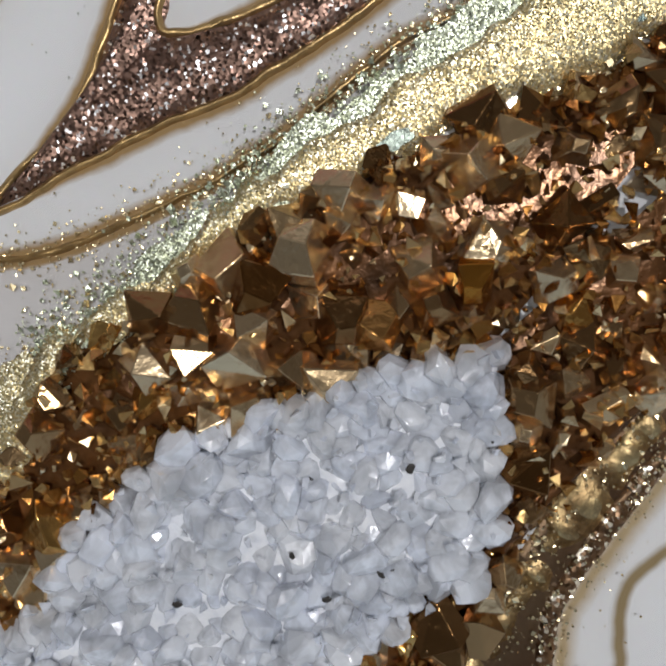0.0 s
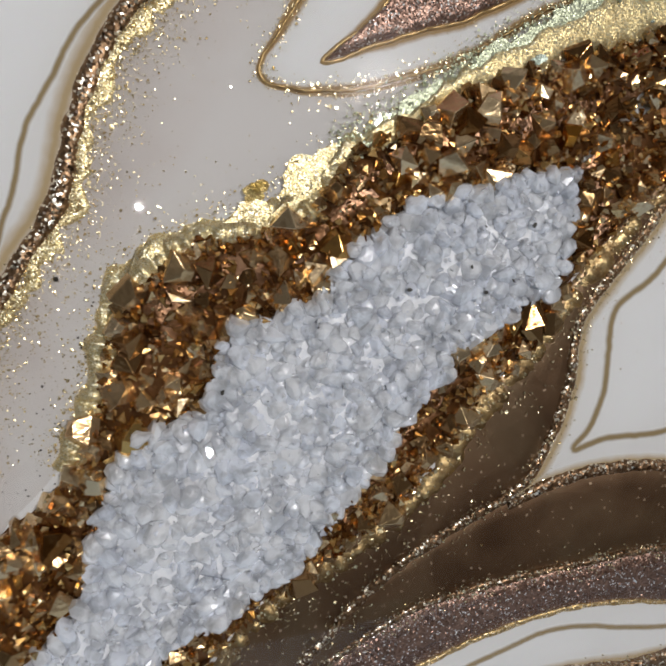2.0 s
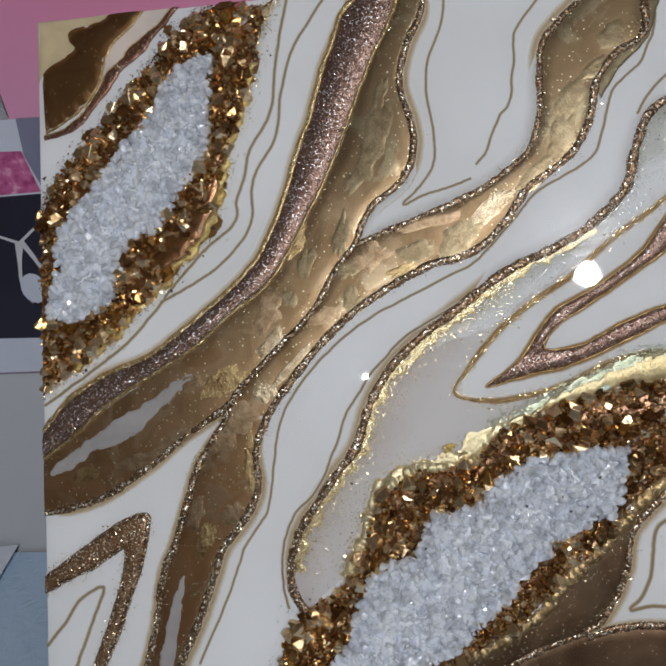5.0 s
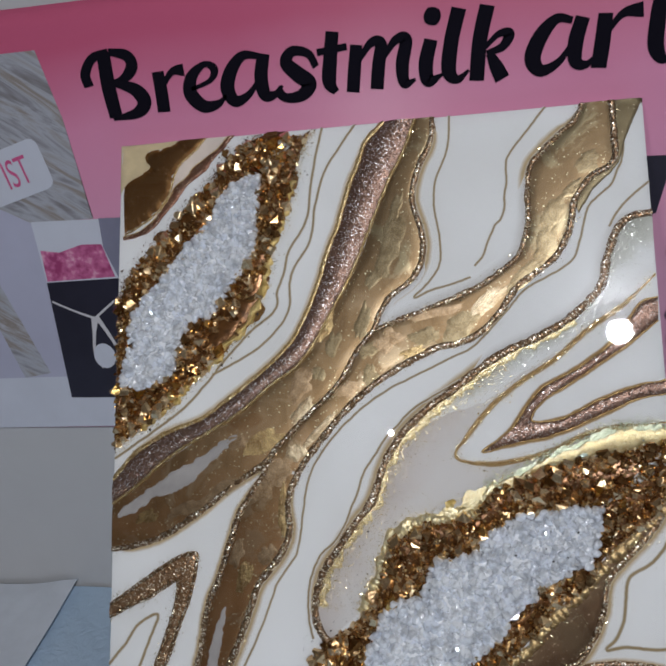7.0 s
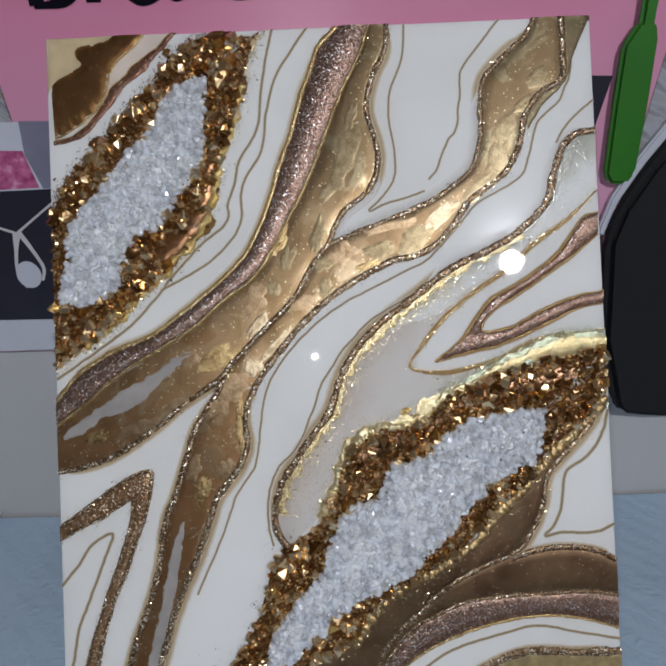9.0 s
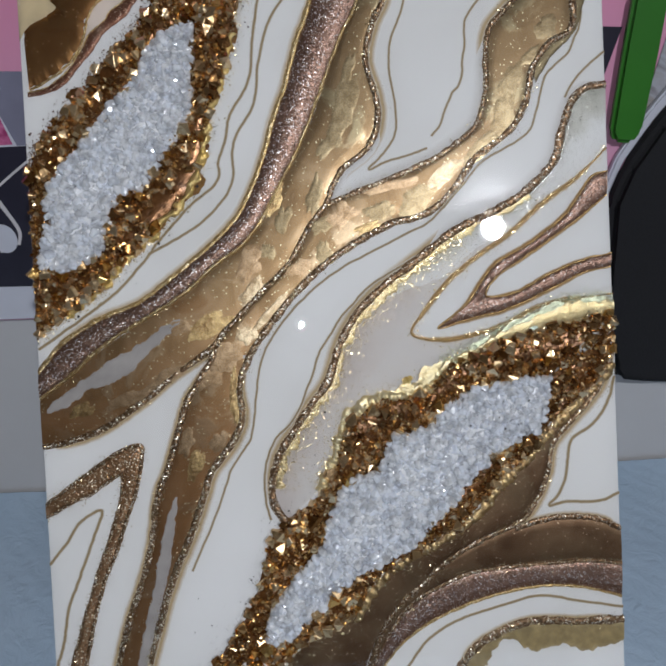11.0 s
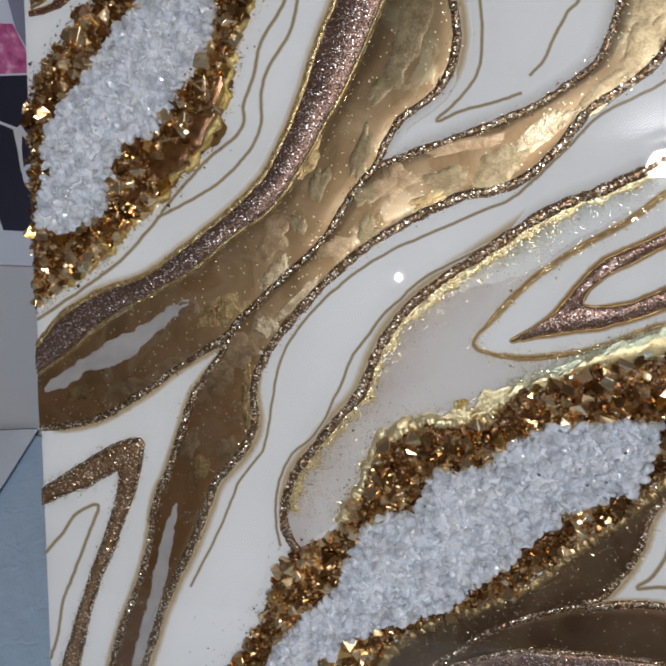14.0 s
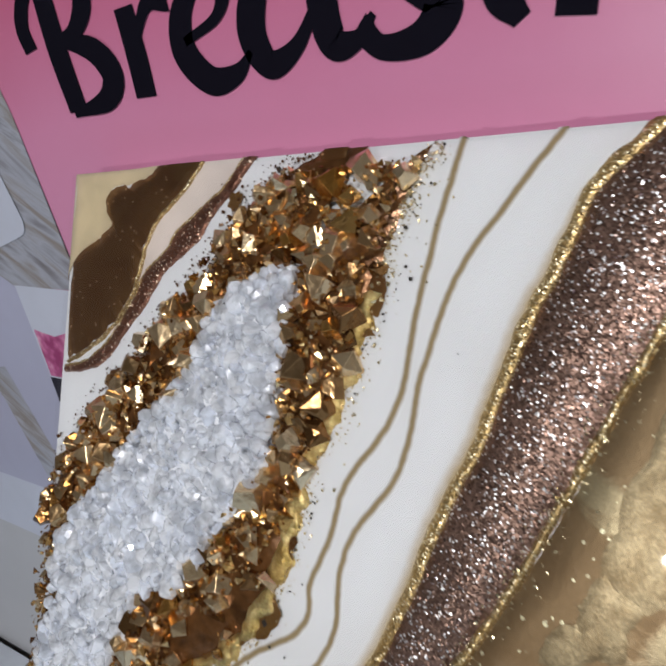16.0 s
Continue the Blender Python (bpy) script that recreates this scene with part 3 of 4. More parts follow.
# soft pigment washes beside the bands; the grey ones are painted shade
for pts, w, sh in ((RIDGE3[:16], 11, -0.004), (EDGE3[15:], 10, 0.004), (RIDGE4, 11, -0.004), (RIDGE1[:10], 10, 0.004), (RIDGE2, 11, -0.004),
                   (GLIT_L, 11, -0.0015), (RRIDGE[:9], 9, 0.003), (LRTOP, 8, 0.002), (LRR, 8, 0.003), (HOOK_O, 5, 0.0), (HOOK_I, 5, 0.0),
                   (RIDGE1[13:], 8, 0.003), (down(TRUNKL), 8, -0.003)):
    wash("pigment_or_shade_wash", pts, 0.75 * w / 1000, M_HALO, art, h=0.00012, shift=sh)
for pts, w in ((LINEV, 6.2), (DV_OUT, 6.0), (DV_IN, 5.0)):
    wash("pigment_or_shade_wash", pts, w / 1000, M_BLEED, art, "tan pigment bleeding from the gold line", h=0.00012)
# grey shadow beside these ridges, painted on as soft colour strips
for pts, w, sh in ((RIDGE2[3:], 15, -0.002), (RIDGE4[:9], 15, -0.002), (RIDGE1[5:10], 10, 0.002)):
    wash("pigment_or_shade_wash", pts, w / 1000, M_GREYSHADE, art, "grey wash with painted shade beside the ridge", h=0.00008, shift=sh)

for pts, w in ((LINE1, 2.4), (LINE2, 2.3), (LINE3, 2.0), (LINE3R, 2.0), (LINE_OUT3, 1.9), (LINE_OUT4, 2.0), (LINE_STUB, 2.0), (WLINE, 2.7), (LRLINE, 2.4), (LTL, 2.6)):
    wash("pigment_line", pts, 1.35 * w / 1000, M_TANLINE, art, "thin olive brown line", h=0.00012, n=320)

for pts, w, h, m in ((RIDGE1, 3.6, 1.5, M_RIDGE), (RIDGE2, 3.4, 1.4, M_RIDGE), (EDGE3, 4.2, 1.6, M_RIDGE), (down(TRUNKL), 4.0, 1.5, M_RIDGE),
                     (RIDGE4, 4.6, 1.6, M_RIDGE), (down(RRIDGE), 3.2, 1.3, M_RIDGE), (LRTOP, 3.4, 1.3, M_RIDGE), ([(14, 88), (22, 118)] + LRG_T, 2.4, 1.3, M_RIDGE),
                     ([(16, 86)] + LRG_B, 2.0, 1.2, M_GOLDEDGE), ([(66, 88)] + LRR, 4.8, 1.6, M_RIDGE), (STRIPE_I, 1.2, 1.1, M_GOLDEDGE), (PATCH_OUT, 1.3, 1.1, M_GOLDEDGE),
                     (GLIT_L, 3.4, 1.3, M_GOLDEDGE), (GLIT_R, 2.2, 1.5, M_GOLDEDGE), (DV_OUT, 1.2, 1.1, M_GOLDLINE), (DV_IN, 1.2, 1.1, M_GOLDLINE),
                     (LINEV, 1.0, 1.2, M_GOLDLINE), (HOOK_O, 2.4, 1.5, M_RIDGE), (HOOK_I, 2.2, 1.5, M_RIDGE)):
    ridge("glitter_ridge", pts, 1.32 * w / 1000, h / 1000, m, art, "raised gold glitter outline")

def beside(points, d, n=14):
    """The line moved sideways by d millimetres."""
    q = spline(points, n)
    return [tuple(p) for p in (q + normals(q) * d / 1000) * 1000]


def between(a, b, f, n=14):
    p, q = spline(a, n), spline(b, n)
    return [tuple(v) for v in (p * (1 - f) + q * f) * 1000]


def pearl(name, near, half, rough=0.7, far=WHITE):
    n = Nodes(name).put(Roughness=0.5, Specular_IOR_Level=0.2)
    v = n.add("ShaderNodeSeparateXYZ", Vector=n.add("ShaderNodeTexCoord").outputs["UV"]).outputs[1]
    fine, slow = n.noise(1400, 2), n.noise(45, 3)
    f = n.math("ADD", v, n.math("ADD", n.math("MULTIPLY", n.math("SUBTRACT", fine.outputs["Fac"], 0.5), rough), n.math("MULTIPLY", n.math("SUBTRACT", slow.outputs["Fac"], 0.5), 0.9)))
    n.link(n.ramp(f, [(0.0, near), (0.45, half), (0.75, far)]), "Base Color")
    return n.mat


TINT = (0.635, 0.615, 0.60)
M_PEARL = pearl("pearl_shimmer", (0.42, 0.42, 0.37), (0.60, 0.60, 0.56))
M_LILACRESIN = pearl("mauve_tinted_resin", (0.54, 0.495, 0.475), (0.60, 0.565, 0.545), 0.1, TINT)
M_TINT = pearl("pale_mauve_resin", TINT, TINT, 0.1, TINT)
loft("tinted_field", RIDGE4[4:], [(153, 435), (129, 415), (104, 399), (83, 382), (67, 363), (58, 348), (42, 312), (15, 297), (2, 268), (-12, 244), (-31, 226)], M_LILACRESIN, art, "faintly mauve tinted white resin", h=0.00006, dome=0.00001, wobble=0.0, edge=0.00004)
loft("tinted_field", LINEV[7:], [(42, 312)] + FOIL2[3:], M_TINT, art, "faintly mauve tinted white resin", h=0.00006, dome=0.00001, wobble=0.0, edge=0.00004)
loft("pearl_band", RIDGE4[:12], between(RIDGE4[:9], LINEV[:7], 0.75, 9)[:8] + RIDGE4[10:12], M_PEARL, art, "silvery pearl shimmer", h=0.00013, dome=0.00003, wobble=0.0015, edge=0.00010)
loft("gold_leaf_band", beside(RIDGE4[5:17], 1.2), beside(RIDGE4[5:17], 6.0), M_SPARKLE, art, "ragged gold leaf along the ridge", h=0.0003, dome=0.0004, wobble=0.0045)
loft("gold_leaf_rim", beside(G1_OUT2[1:11], 2.5, 24), beside(G1_OUT2[1:11], -2.2, 24), M_FOIL, art, "crinkled gold leaf rim", h=0.0010, dome=0.0010, wobble=0.0035)
ridge("gold_leaf_rim", beside(G2_OUT[5:11], 0.5), 0.008, 0.0028, M_SPARKLE, art, "crinkled gold leaf rim", rough=0.9)
ridge("gold_leaf_rim", beside(G2_OUT2[1:13], 4.0), 0.007, 0.0012, M_GOLDMICA, art, "thin gold leaf rim", rough=0.9)

# brown resin that has run out from under the small geode
for k, (x, y, l, w, a) in enumerate(POOLS):
    leaf("resin_pool", x, y, l, w, a, M_POOL, art, "dark amber brown resin pool", h=0.0009 + 0.00004 * k, seed=80 + k)

# torn metal leaf on the bands
LEAVES = [
    (-52, 402, 26, 14, 60, M_COPPER), (-52, 382, 23, 11, 55, M_PALEFOIL), (-80, 360, 29, 14, 22, M_GOLDMICA), (-103, 360, 17, 11, 10, M_COPPER), (-40, 367, 38, 6, 45, M_PALEFOIL), (-56, 353, 13, 13, 0, M_PALEFOIL),
    (-71, 337, 23, 17, 30, M_COPPER), (-39, 410, 11, 10, 0, M_MICA), (-18, 397, 18, 11, 12, M_COPPER), (-1, 426, 17, 11, 30, M_MICA), (0, 406, 11, 16, 0, M_MICA), (-5, 447, 28, 10, 76, M_MICA),
    (-28, 431, 19, 11, 75, M_MICA), (49, 451, 45, 7, 10, M_COPPER), (66, 440, 29, 17, 25, M_MICA), (86, 458, 34, 10, 42, M_PALEFOIL), (39, 434, 21, 12, 10, M_MICA), (13, 432, 24, 15, 30, M_COPPER),
    (160, 556, 18, 15, 60, M_MICA), (148, 536, 19, 9, 45, M_MICA), (134, 519, 28, 13, 65, M_MICA), (127, 496, 34, 14, 70, M_MICA), (114, 476, 34, 10, 40, M_MICA), (19, 508, 32, 17, 70, M_MICA),
    (11, 488, 18, 14, 80, M_MICA), (22, 532, 21, 8, 75, M_MICA), (4, 479, 18, 9, 50, M_MICA), (-34, 445, 24, 11, 62, M_GOLDMICA), (-66, 311, 34, 8, 85, M_GOLDMICA), (-84, 323, 18, 13, 30, M_COPPER),
    (-172, 306, 20, 10, 15, M_GOLDMICA), (-101, 280, 18, 9, 70, M_COPPER), (-96, 265, 27, 9, 70, M_GOLDMICA), (-79, 280, 15, 10, 60, M_COPPER), (-114, 325, 36, 10, 32, M_COPPER), (-140, 312, 33, 9, 22, M_COPPER),
    (30, 423, 18, 7, 22, M_GOLDMICA),
]
for k, (x, y, l, w, a, m) in enumerate(LEAVES):
    leaf("metal_leaf", x, y, l, w, a, m, art, "torn scrap of metal leaf", h=0.00108 + 0.000005 * k, seed=k)

# the clear topcoat, poured level over the whole face; crystals and the tallest ridges stand out of it
bm = bmesh.new()
bmesh.ops.create_grid(bm, x_segments=40, y_segments=50, size=1)
for v in bm.verts:
    x, z = v.co.x * (HALF - 0.0006), (LOW + HIGH) / 2 + v.co.y * ((HIGH - LOW) / 2 - 0.0006)
    v.co = (x, -0.00145, z)
for f in bm.faces:
    f.smooth = True
part("topcoat", bm, M_CLEAR, art, "clear glossy resin topcoat")

# ---- the two geodes ----


def inside(poly, pts):
    x, y = pts[:, 0], pts[:, 1]
    res = np.zeros(len(pts), bool)
    j = len(poly) - 1
    for i in range(len(poly)):
        xi, yi, xj, yj = *poly[i], *poly[j]
        hit = ((yi > y) != (yj > y)) & (x < (xj - xi) * (y - yi) / (yj - yi + 1e-12) + xi)
        res ^= hit
        j = i
    return res


def darts(region, gap, tries, seed):
    """Places at least gap apart where region(points) holds."""
    rs = np.random.RandomState(seed)
    pts = np.c_[rs.uniform(-HALF, HALF, tries), rs.uniform(LOW, HIGH, tries)]
    pts = pts[region(pts)]
    cells, out = {}, []
    for x, y in pts:
        cx, cy = int(x // gap), int(y // gap)
        if any((x - a) ** 2 + (y - b) ** 2 < gap * gap for i in (-1, 0, 1) for j in (-1, 0, 1) for a, b in cells.get((cx + i, cy + j), ())):
            continue
        cells.setdefault((cx, cy), []).append((x, y))
        out.append((x, y))
    return out


def chip_mesh(name, seed, material):
    """A pressed glass chip: a square foot that runs up to a point, a ridge or a small flat top."""
    r = random.Random(seed)
    kind = seed % 4
    base = [(sx * r.uniform(0.42, 0.55), sy * r.uniform(0.42, 0.55), -0.15) for sx in (-1, 1) for sy in (-1, 1)]
    mid = [(x * r.uniform(0.95, 1.1), y * r.uniform(0.95, 1.1), r.uniform(0.12, 0.3)) for x, y, _ in base]
    top = r.uniform(0.62, 0.95)
    if kind == 0:
        head = [(r.uniform(-0.1, 0.1), r.uniform(-0.1, 0.1), top)]
    elif kind == 1:
        head = [(-0.3, r.uniform(-0.1, 0.1), top), (0.3, r.uniform(-0.1, 0.1), top * r.uniform(0.8, 1))]
    else:
        q = r.uniform(0.16, 0.3)
        head = [(sx * q, sy * q, top * r.uniform(0.85, 1) * 0.85) for sx in (-1, 1) for sy in (-1, 1)]
    bm = bmesh.new()
    for p in base + mid + head:
        bm.verts.new(p)
    bmesh.ops.convex_hull(bm, input=bm.verts[:])
    bmesh.ops.dissolve_limit(bm, angle_limit=radians(6), verts=bm.verts[:], edges=bm.edges[:])
    bmesh.ops.bevel(bm, geom=bm.edges[:], offset=0.018, segments=1, affect="EDGES")
    me = bpy.data.meshes.new(name)
    bm.to_mesh(me)
    bm.free()
    me.materials.append(material)
    return me


def lump_mesh(name, seed, material, count):
    r = random.Random(seed)
    bm = bmesh.new()
    for _ in range(count):
        v = Vector((r.gauss(0, 1), r.gauss(0, 1), r.gauss(0, 1))).normalized() * 0.5
        bm.verts.new((v.x * r.uniform(0.85, 1.15), v.y, v.z))
    res = bmesh.ops.convex_hull(bm, input=bm.verts[:])
    bmesh.ops.delete(bm, geom=[g for g in res["geom_unused"] if isinstance(g, bmesh.types.BMVert)], context="VERTS")
    me = bpy.data.meshes.new(name)
    bm.to_mesh(me)
    bm.free()
    me.materials.append(material)
    return me


def pebble_mesh(name, seed, material):
    """A water-worn quartz pebble: a rounded stone with a few broken faces."""
    r = random.Random(seed)
    bm = bmesh.new()
    bmesh.ops.create_icosphere(bm, subdivisions=2, radius=0.5)
    cuts = [(Vector((r.gauss(0, 1), r.gauss(0, 1), r.gauss(0, 1))).normalized(), r.uniform(0.26, 0.40)) for _ in range(8)]
    for v in bm.verts:
        for way, far in cuts:
            over = v.co.dot(way) - far
            if over > 0:
                v.co -= way * over
    bmesh.ops.dissolve_limit(bm, angle_limit=radians(9), verts=bm.verts[:], edges=bm.edges[:])
    me = bpy.data.meshes.new(name)
    bm.to_mesh(me)
    bm.free()
    me.materials.append(material)
    return me


CHIPS = [chip_mesh("gold_crystal", k, M_CHIP) for k in range(12)] + [lump_mesh("gold_crystal", 140 + k, M_CHIP, 9) for k in range(8)]
LUMPS = [pebble_mesh("white_crystal", 40 + k, M_QUARTZ) for k in range(12)]
GRIT = [lump_mesh("grit", 60 + k, M_QUARTZ, 8) for k in range(6)]
BITS = [lump_mesh("bit", 80 + k, M_CRUSH, 7) for k in range(8)]


def crystal_pose(r, x, y, up, size, tilt, flat=1.0):
    a = Matrix.Rotation(r.uniform(0, 6.28), 4, "Z")
    t = Euler((radians(r.gauss(0, tilt)), radians(r.gauss(0, tilt)), 0)).to_matrix().to_4x4()
    s = Matrix.Diagonal((size * r.uniform(0.85, 1.15), size * r.uniform(0.85, 1.15), size * flat, 1))
    return Matrix.Translation((x, -up, y)) @ Matrix.Rotation(radians(90), 4, "X") @ t @ a @ s


def joined(name, meshes, poses, material, parent, label):
    """Many small pieces as one mesh."""
    verts, faces, o = [], [], 0
    for k, m in enumerate(poses):
        me = meshes[k % len(meshes)]
        co = np.empty(len(me.vertices) * 3)
        me.vertices.foreach_get("co", co)
        co = np.c_[co.reshape(-1, 3), np.ones(len(me.vertices))] @ np.array(m).T
        verts += co[:, :3].tolist()
        faces += [[o + i for i in p.vertices] for p in me.polygons]
        o += len(me.vertices)
    return tagged(mesh_ob(name, verts, faces, material, parent, label, False), kind="stuff")


def placed(name, me, parent, m):
    ob = new(name, me)
    ob.parent = parent
    ob.matrix_local = m
    return ob


def geode(outer_a, outer_b, inner_a, inner_b, seed, gold_most, white_most, label, bare=()):
    g = new("geode")
    g.parent = art
    g["label"] = label
    oa, ob_, ia, ib = (spline(p, 140, 0.0012) for p in (outer_a, outer_b, inner_a, inner_b))
    outer = np.vstack([oa, ob_[::-1]])
    inner = np.vstack([ia, ib[::-1]])
    loft("amber_bed", outer_a, inner_a, M_BED, g, "dark amber resin bed", h=0.0006, dome=0.0022, wobble=0.0015)
    loft("amber_bed", outer_b, inner_b, M_BED, g, "dark amber resin bed", h=0.0006, dome=0.0022, wobble=0.0015)
    loft("quartz_bed", inner_a, inner_b, M_QBED, g, "milky white crystal bed", h=0.0040, dome=0.0018)

    def in_ring(p):
        keep_in = inside(outer, p) & ~inside(inner, p) & (p[:, 1] < HIGH - 0.006) & (abs(p[:, 0]) < HALF - 0.002)
        for x, y, l, w, a in bare:
            c, s = math.cos(radians(a)), math.sin(radians(a))
            u, v = p[:, 0] * 1000 - x, p[:, 1] * 1000 - y
            keep_in &= ((u * c + v * s) / (l / 2)) ** 2 + ((v * c - u * s) / (w / 2)) ** 2 > 0.75
        return keep_in

    r = random.Random(seed)
    spots = darts(in_ring, 0.0049, 60000, seed)
    cx, cy = inner.mean(0)
    spots.sort(key=lambda p: (p[0] - cx) ** 2 + (p[1] - cy) ** 2)
    for k, (x, y) in enumerate(spots[:gold_most]):
        size = r.choice((0.0052, 0.0062, 0.0072, 0.0086))
        placed("gold_crystal", CHIPS[r.randrange(len(CHIPS))], g, crystal_pose(r, x, y, r.uniform(0.0014, 0.0034), size, 30))
    poses = [crystal_pose(r, x, y, r.uniform(0.001, 0.003), r.uniform(0.0055, 0.0082), 26) for x, y in spots[gold_most:]]
    if poses:
        joined("gold_glass", CHIPS, poses, M_CHIP, g, "bronze-gold coated glass chips")
    poses = [crystal_pose(r, x, y, r.uniform(0.0022, 0.0062), 0.0012 + r.random() ** 2 * 0.0028, 60) for x, y in darts(in_ring, 0.0012, 110000, seed + 1)]
    joined("crushed_glass", BITS, poses, M_CRUSH, g, "crushed gold glass between the crystals")
    spots = darts(lambda p: inside(inner, p), 0.0028, 120000, seed + 2)
    spots.sort(key=lambda p: (p[0] - cx) ** 2 + (p[1] - cy) ** 2)
    for x, y in spots[:white_most]:
        placed("white_crystal", LUMPS[r.randrange(len(LUMPS))], g, crystal_pose(r, x, y, r.uniform(0.0034, 0.0056), r.uniform(0.0056, 0.0098), 60, 0.85))
    poses = [crystal_pose(r, x, y, r.uniform(0.0034, 0.0056), r.uniform(0.0056, 0.0098), 60, 0.85) for x, y in spots[white_most:]]
    if poses:
        joined("quartz_gravel", LUMPS, poses, M_QUARTZ, g, "clear white quartz chips")
    poses = [crystal_pose(r, x, y, r.uniform(0.0048, 0.0088), r.uniform(0.0012, 0.0030), 60) for x, y in darts(lambda p: inside(inner, p), 0.0024, 60000, seed + 3)]
    joined("quartz_grit", GRIT, poses, M_QUARTZ, g, "fine clear quartz grit")
    poses = [crystal_pose(r, x, y, 0.0082, r.uniform(0.0005, 0.0011), 60, 0.6) for x, y in darts(lambda p: inside(inner, p), 0.016, 400, seed + 4)[:22]]
    joined("dark_grit", GRIT, poses, M_FLECK, g, "tiny dark specks on the quartz")
    return g, outer, inner


def flakes(name, base, count, spread, size, material, parent, label, seed, side=1.0, up=0.0006):
    """Loose flakes strewn off a line, thinning out with distance."""
    rs = np.random.RandomState(seed)
    nrm = normals(base)
    verts, faces = [], []
    for k in range(count):
        i = rs.randint(len(base))
        d = rs.exponential(spread) * side if side else rs.normal(0, spread)
        x, y = base[i] + nrm[i] * d + rs.normal(0, 0.0012, 2)
        if abs(x) > HALF - 0.0008 or not LOW < y < HIGH - 0.0008:
            continue
        s = size * rs.lognormal(0, 0.45)
        a = rs.uniform(0, 6.28)
        tilt = rs.normal(0, 0.5, 2)
        o = len(verts)
        for c, e in ((1, 0), (0.2, 0.9), (-0.9, 0.2), (-0.1, -0.8)):
            u, v = (c * math.cos(a) - e * math.sin(a)) * s, (c * math.sin(a) + e * math.cos(a)) * s
            verts.append((x + u, -(up + abs(u * tilt[0] + v * tilt[1]) + s * 0.3), y + v))
        verts.append((x, -(up - 0.0003), y))
        faces += [(o, o + 1, o + 2, o + 3), (o, o + 1, o + 4), (o + 1, o + 2, o + 4), (o + 2, o + 3, o + 4), (o + 3, o, o + 4)]
    return tagged(mesh_ob(name, verts, faces, material, parent, label, False), kind="stuff")


G2A, G2B = [(-110, 90)] + G2_OUT, G2_OUT2[::-1]
loft("gold_leaf_band", beside(FOIL2, 1.0), G2_OUT[6:], M_SPARKLE, art, "crinkled gold leaf along the geode", h=0.0010, dome=0.0012, wobble=0.003)
big, big_out, big_in = geode(G2A, G2B, G2_IN, G2_IN2, 11, 300, 300, "large geode of gold glass chips round white quartz")
small, small_out, small_in = geode(G1_OUT, G1_OUT2, G1_IN, G1_IN2, 23, 300, 300, "small geode of gold glass chips round white quartz", POOLS)

flakes("gold_dust", spline(G2_OUT[5:], 200), 7000, 0.0034, 0.00024, M_DUST, art, "fine gold dust", 5, 1.0, 0.0008)
flakes("silver_dust", spline(RIDGE4[1:9], 200), 9000, 0.0065, 0.00014, M_SILVERDUST, art, "silvery pearl dust", 16, 1.0, 0.0005)
flakes("gold_dust", spline(RIDGE4[7:17], 200), 16000, 0.0046, 0.00019, M_DUST, art, "fine gold dust", 6, 1.0, 0.0005)
flakes("gold_dust", spline(G1_OUT2, 200), 2600, 0.0018, 0.0003, M_DUST, art, "fine gold dust", 7, -1.0, 0.0006)
flakes("gold_dust", spline(G1_OUT, 200), 1400, 0.0024, 0.0004, M_BED, art, "brown resin crumbs", 8, 1.0, 0.0006)
flakes("gold_dust", spline(LINEV, 200), 3000, 0.0016, 0.0002, M_DUST, art, "fine gold dust", 9, 0.0, 0.0005)
flakes("gold_dust", spline(G2_OUT2[1:], 200), 3000, 0.0045, 0.00024, M_DUST, art, "fine gold dust", 13, 1.0, 0.0012)
flakes("green_dust", spline(FOIL2[4:], 200), 5000, 0.0030, 0.00026, M_GREENSPARK, art, "pale green metal dust", 15, 0.0, 0.0012)
flakes("dark_grit", spline(G2_OUT[:8], 200), 260, 0.006, 0.0003, M_FLECK, art, "dark flecks in the white", 10, 1.0, 0.0004)
flakes("dark_grit", spline(G1_OUT2, 200), 120, 0.004, 0.0004, M_FLECK, art, "dark flecks in the white", 12, -1.0, 0.0004)
for k, (pts, c) in enumerate(((RIDGE1, 700), (EDGE3, 900), (GLIT_R, 500), (RIDGE2, 400), (LRG_T, 350), (RRIDGE, 450), (TRUNKL, 500), (TRUNKR, 500), (HOOK_O, 400), (HOOK_I, 350), (LRR, 350))):
    flakes("glitter_dust", spline(pts, 260), c * 3, 0.0022, 0.00020, M_DUST, art, "loose glitter", 20 + k, 0.0, 0.0014)
for k, (x, y, l) in enumerate(((135.4, 298.7, 1.9), (114.5, 288.2, 1.3), (127.6, 282.6, 1.3), (94.5, 283.5, 1.5), (118.4, 280.0, 1.5), (36.6, 260.1, 1.6))):
    leaf("dark_fleck", x, y, l, 0.7 * l, 50 + 37 * k, M_FLECK, art, "black speck", h=0.0088, seed=3 + k)
leaf("dark_fleck", -94, 595, 1.6, 2.2, 60, M_FLECK, art, "black speck", h=0.0008, seed=6)
for k, (x, y, l, w, a) in enumerate(((68, 319, 22, 10, 42), (50, 309, 17, 8, 35), (95, 330, 16, 5, 30))):
    leaf("metal_leaf", x, y, l, w, a, M_SPARKLE, art, "bright crumpled gold leaf beside the geode", h=0.0021, seed=90 + k)
leaf("metal_leaf", 53, 316, 7, 5, 20, M_FOIL, art, "gold leaf crumb", h=0.0022, seed=31)
for k, (x, y, l, w, a) in enumerate(((152, 357, 38, 11, 22), (182, 362, 30, 10, 12), (126, 347, 20, 8, 35), (104, 338, 16, 6, 30))):
    leaf("metal_leaf", x, y, l, w, a, M_GREENSPARK, art, "pale green metal leaf", h=0.0017, seed=60 + k)

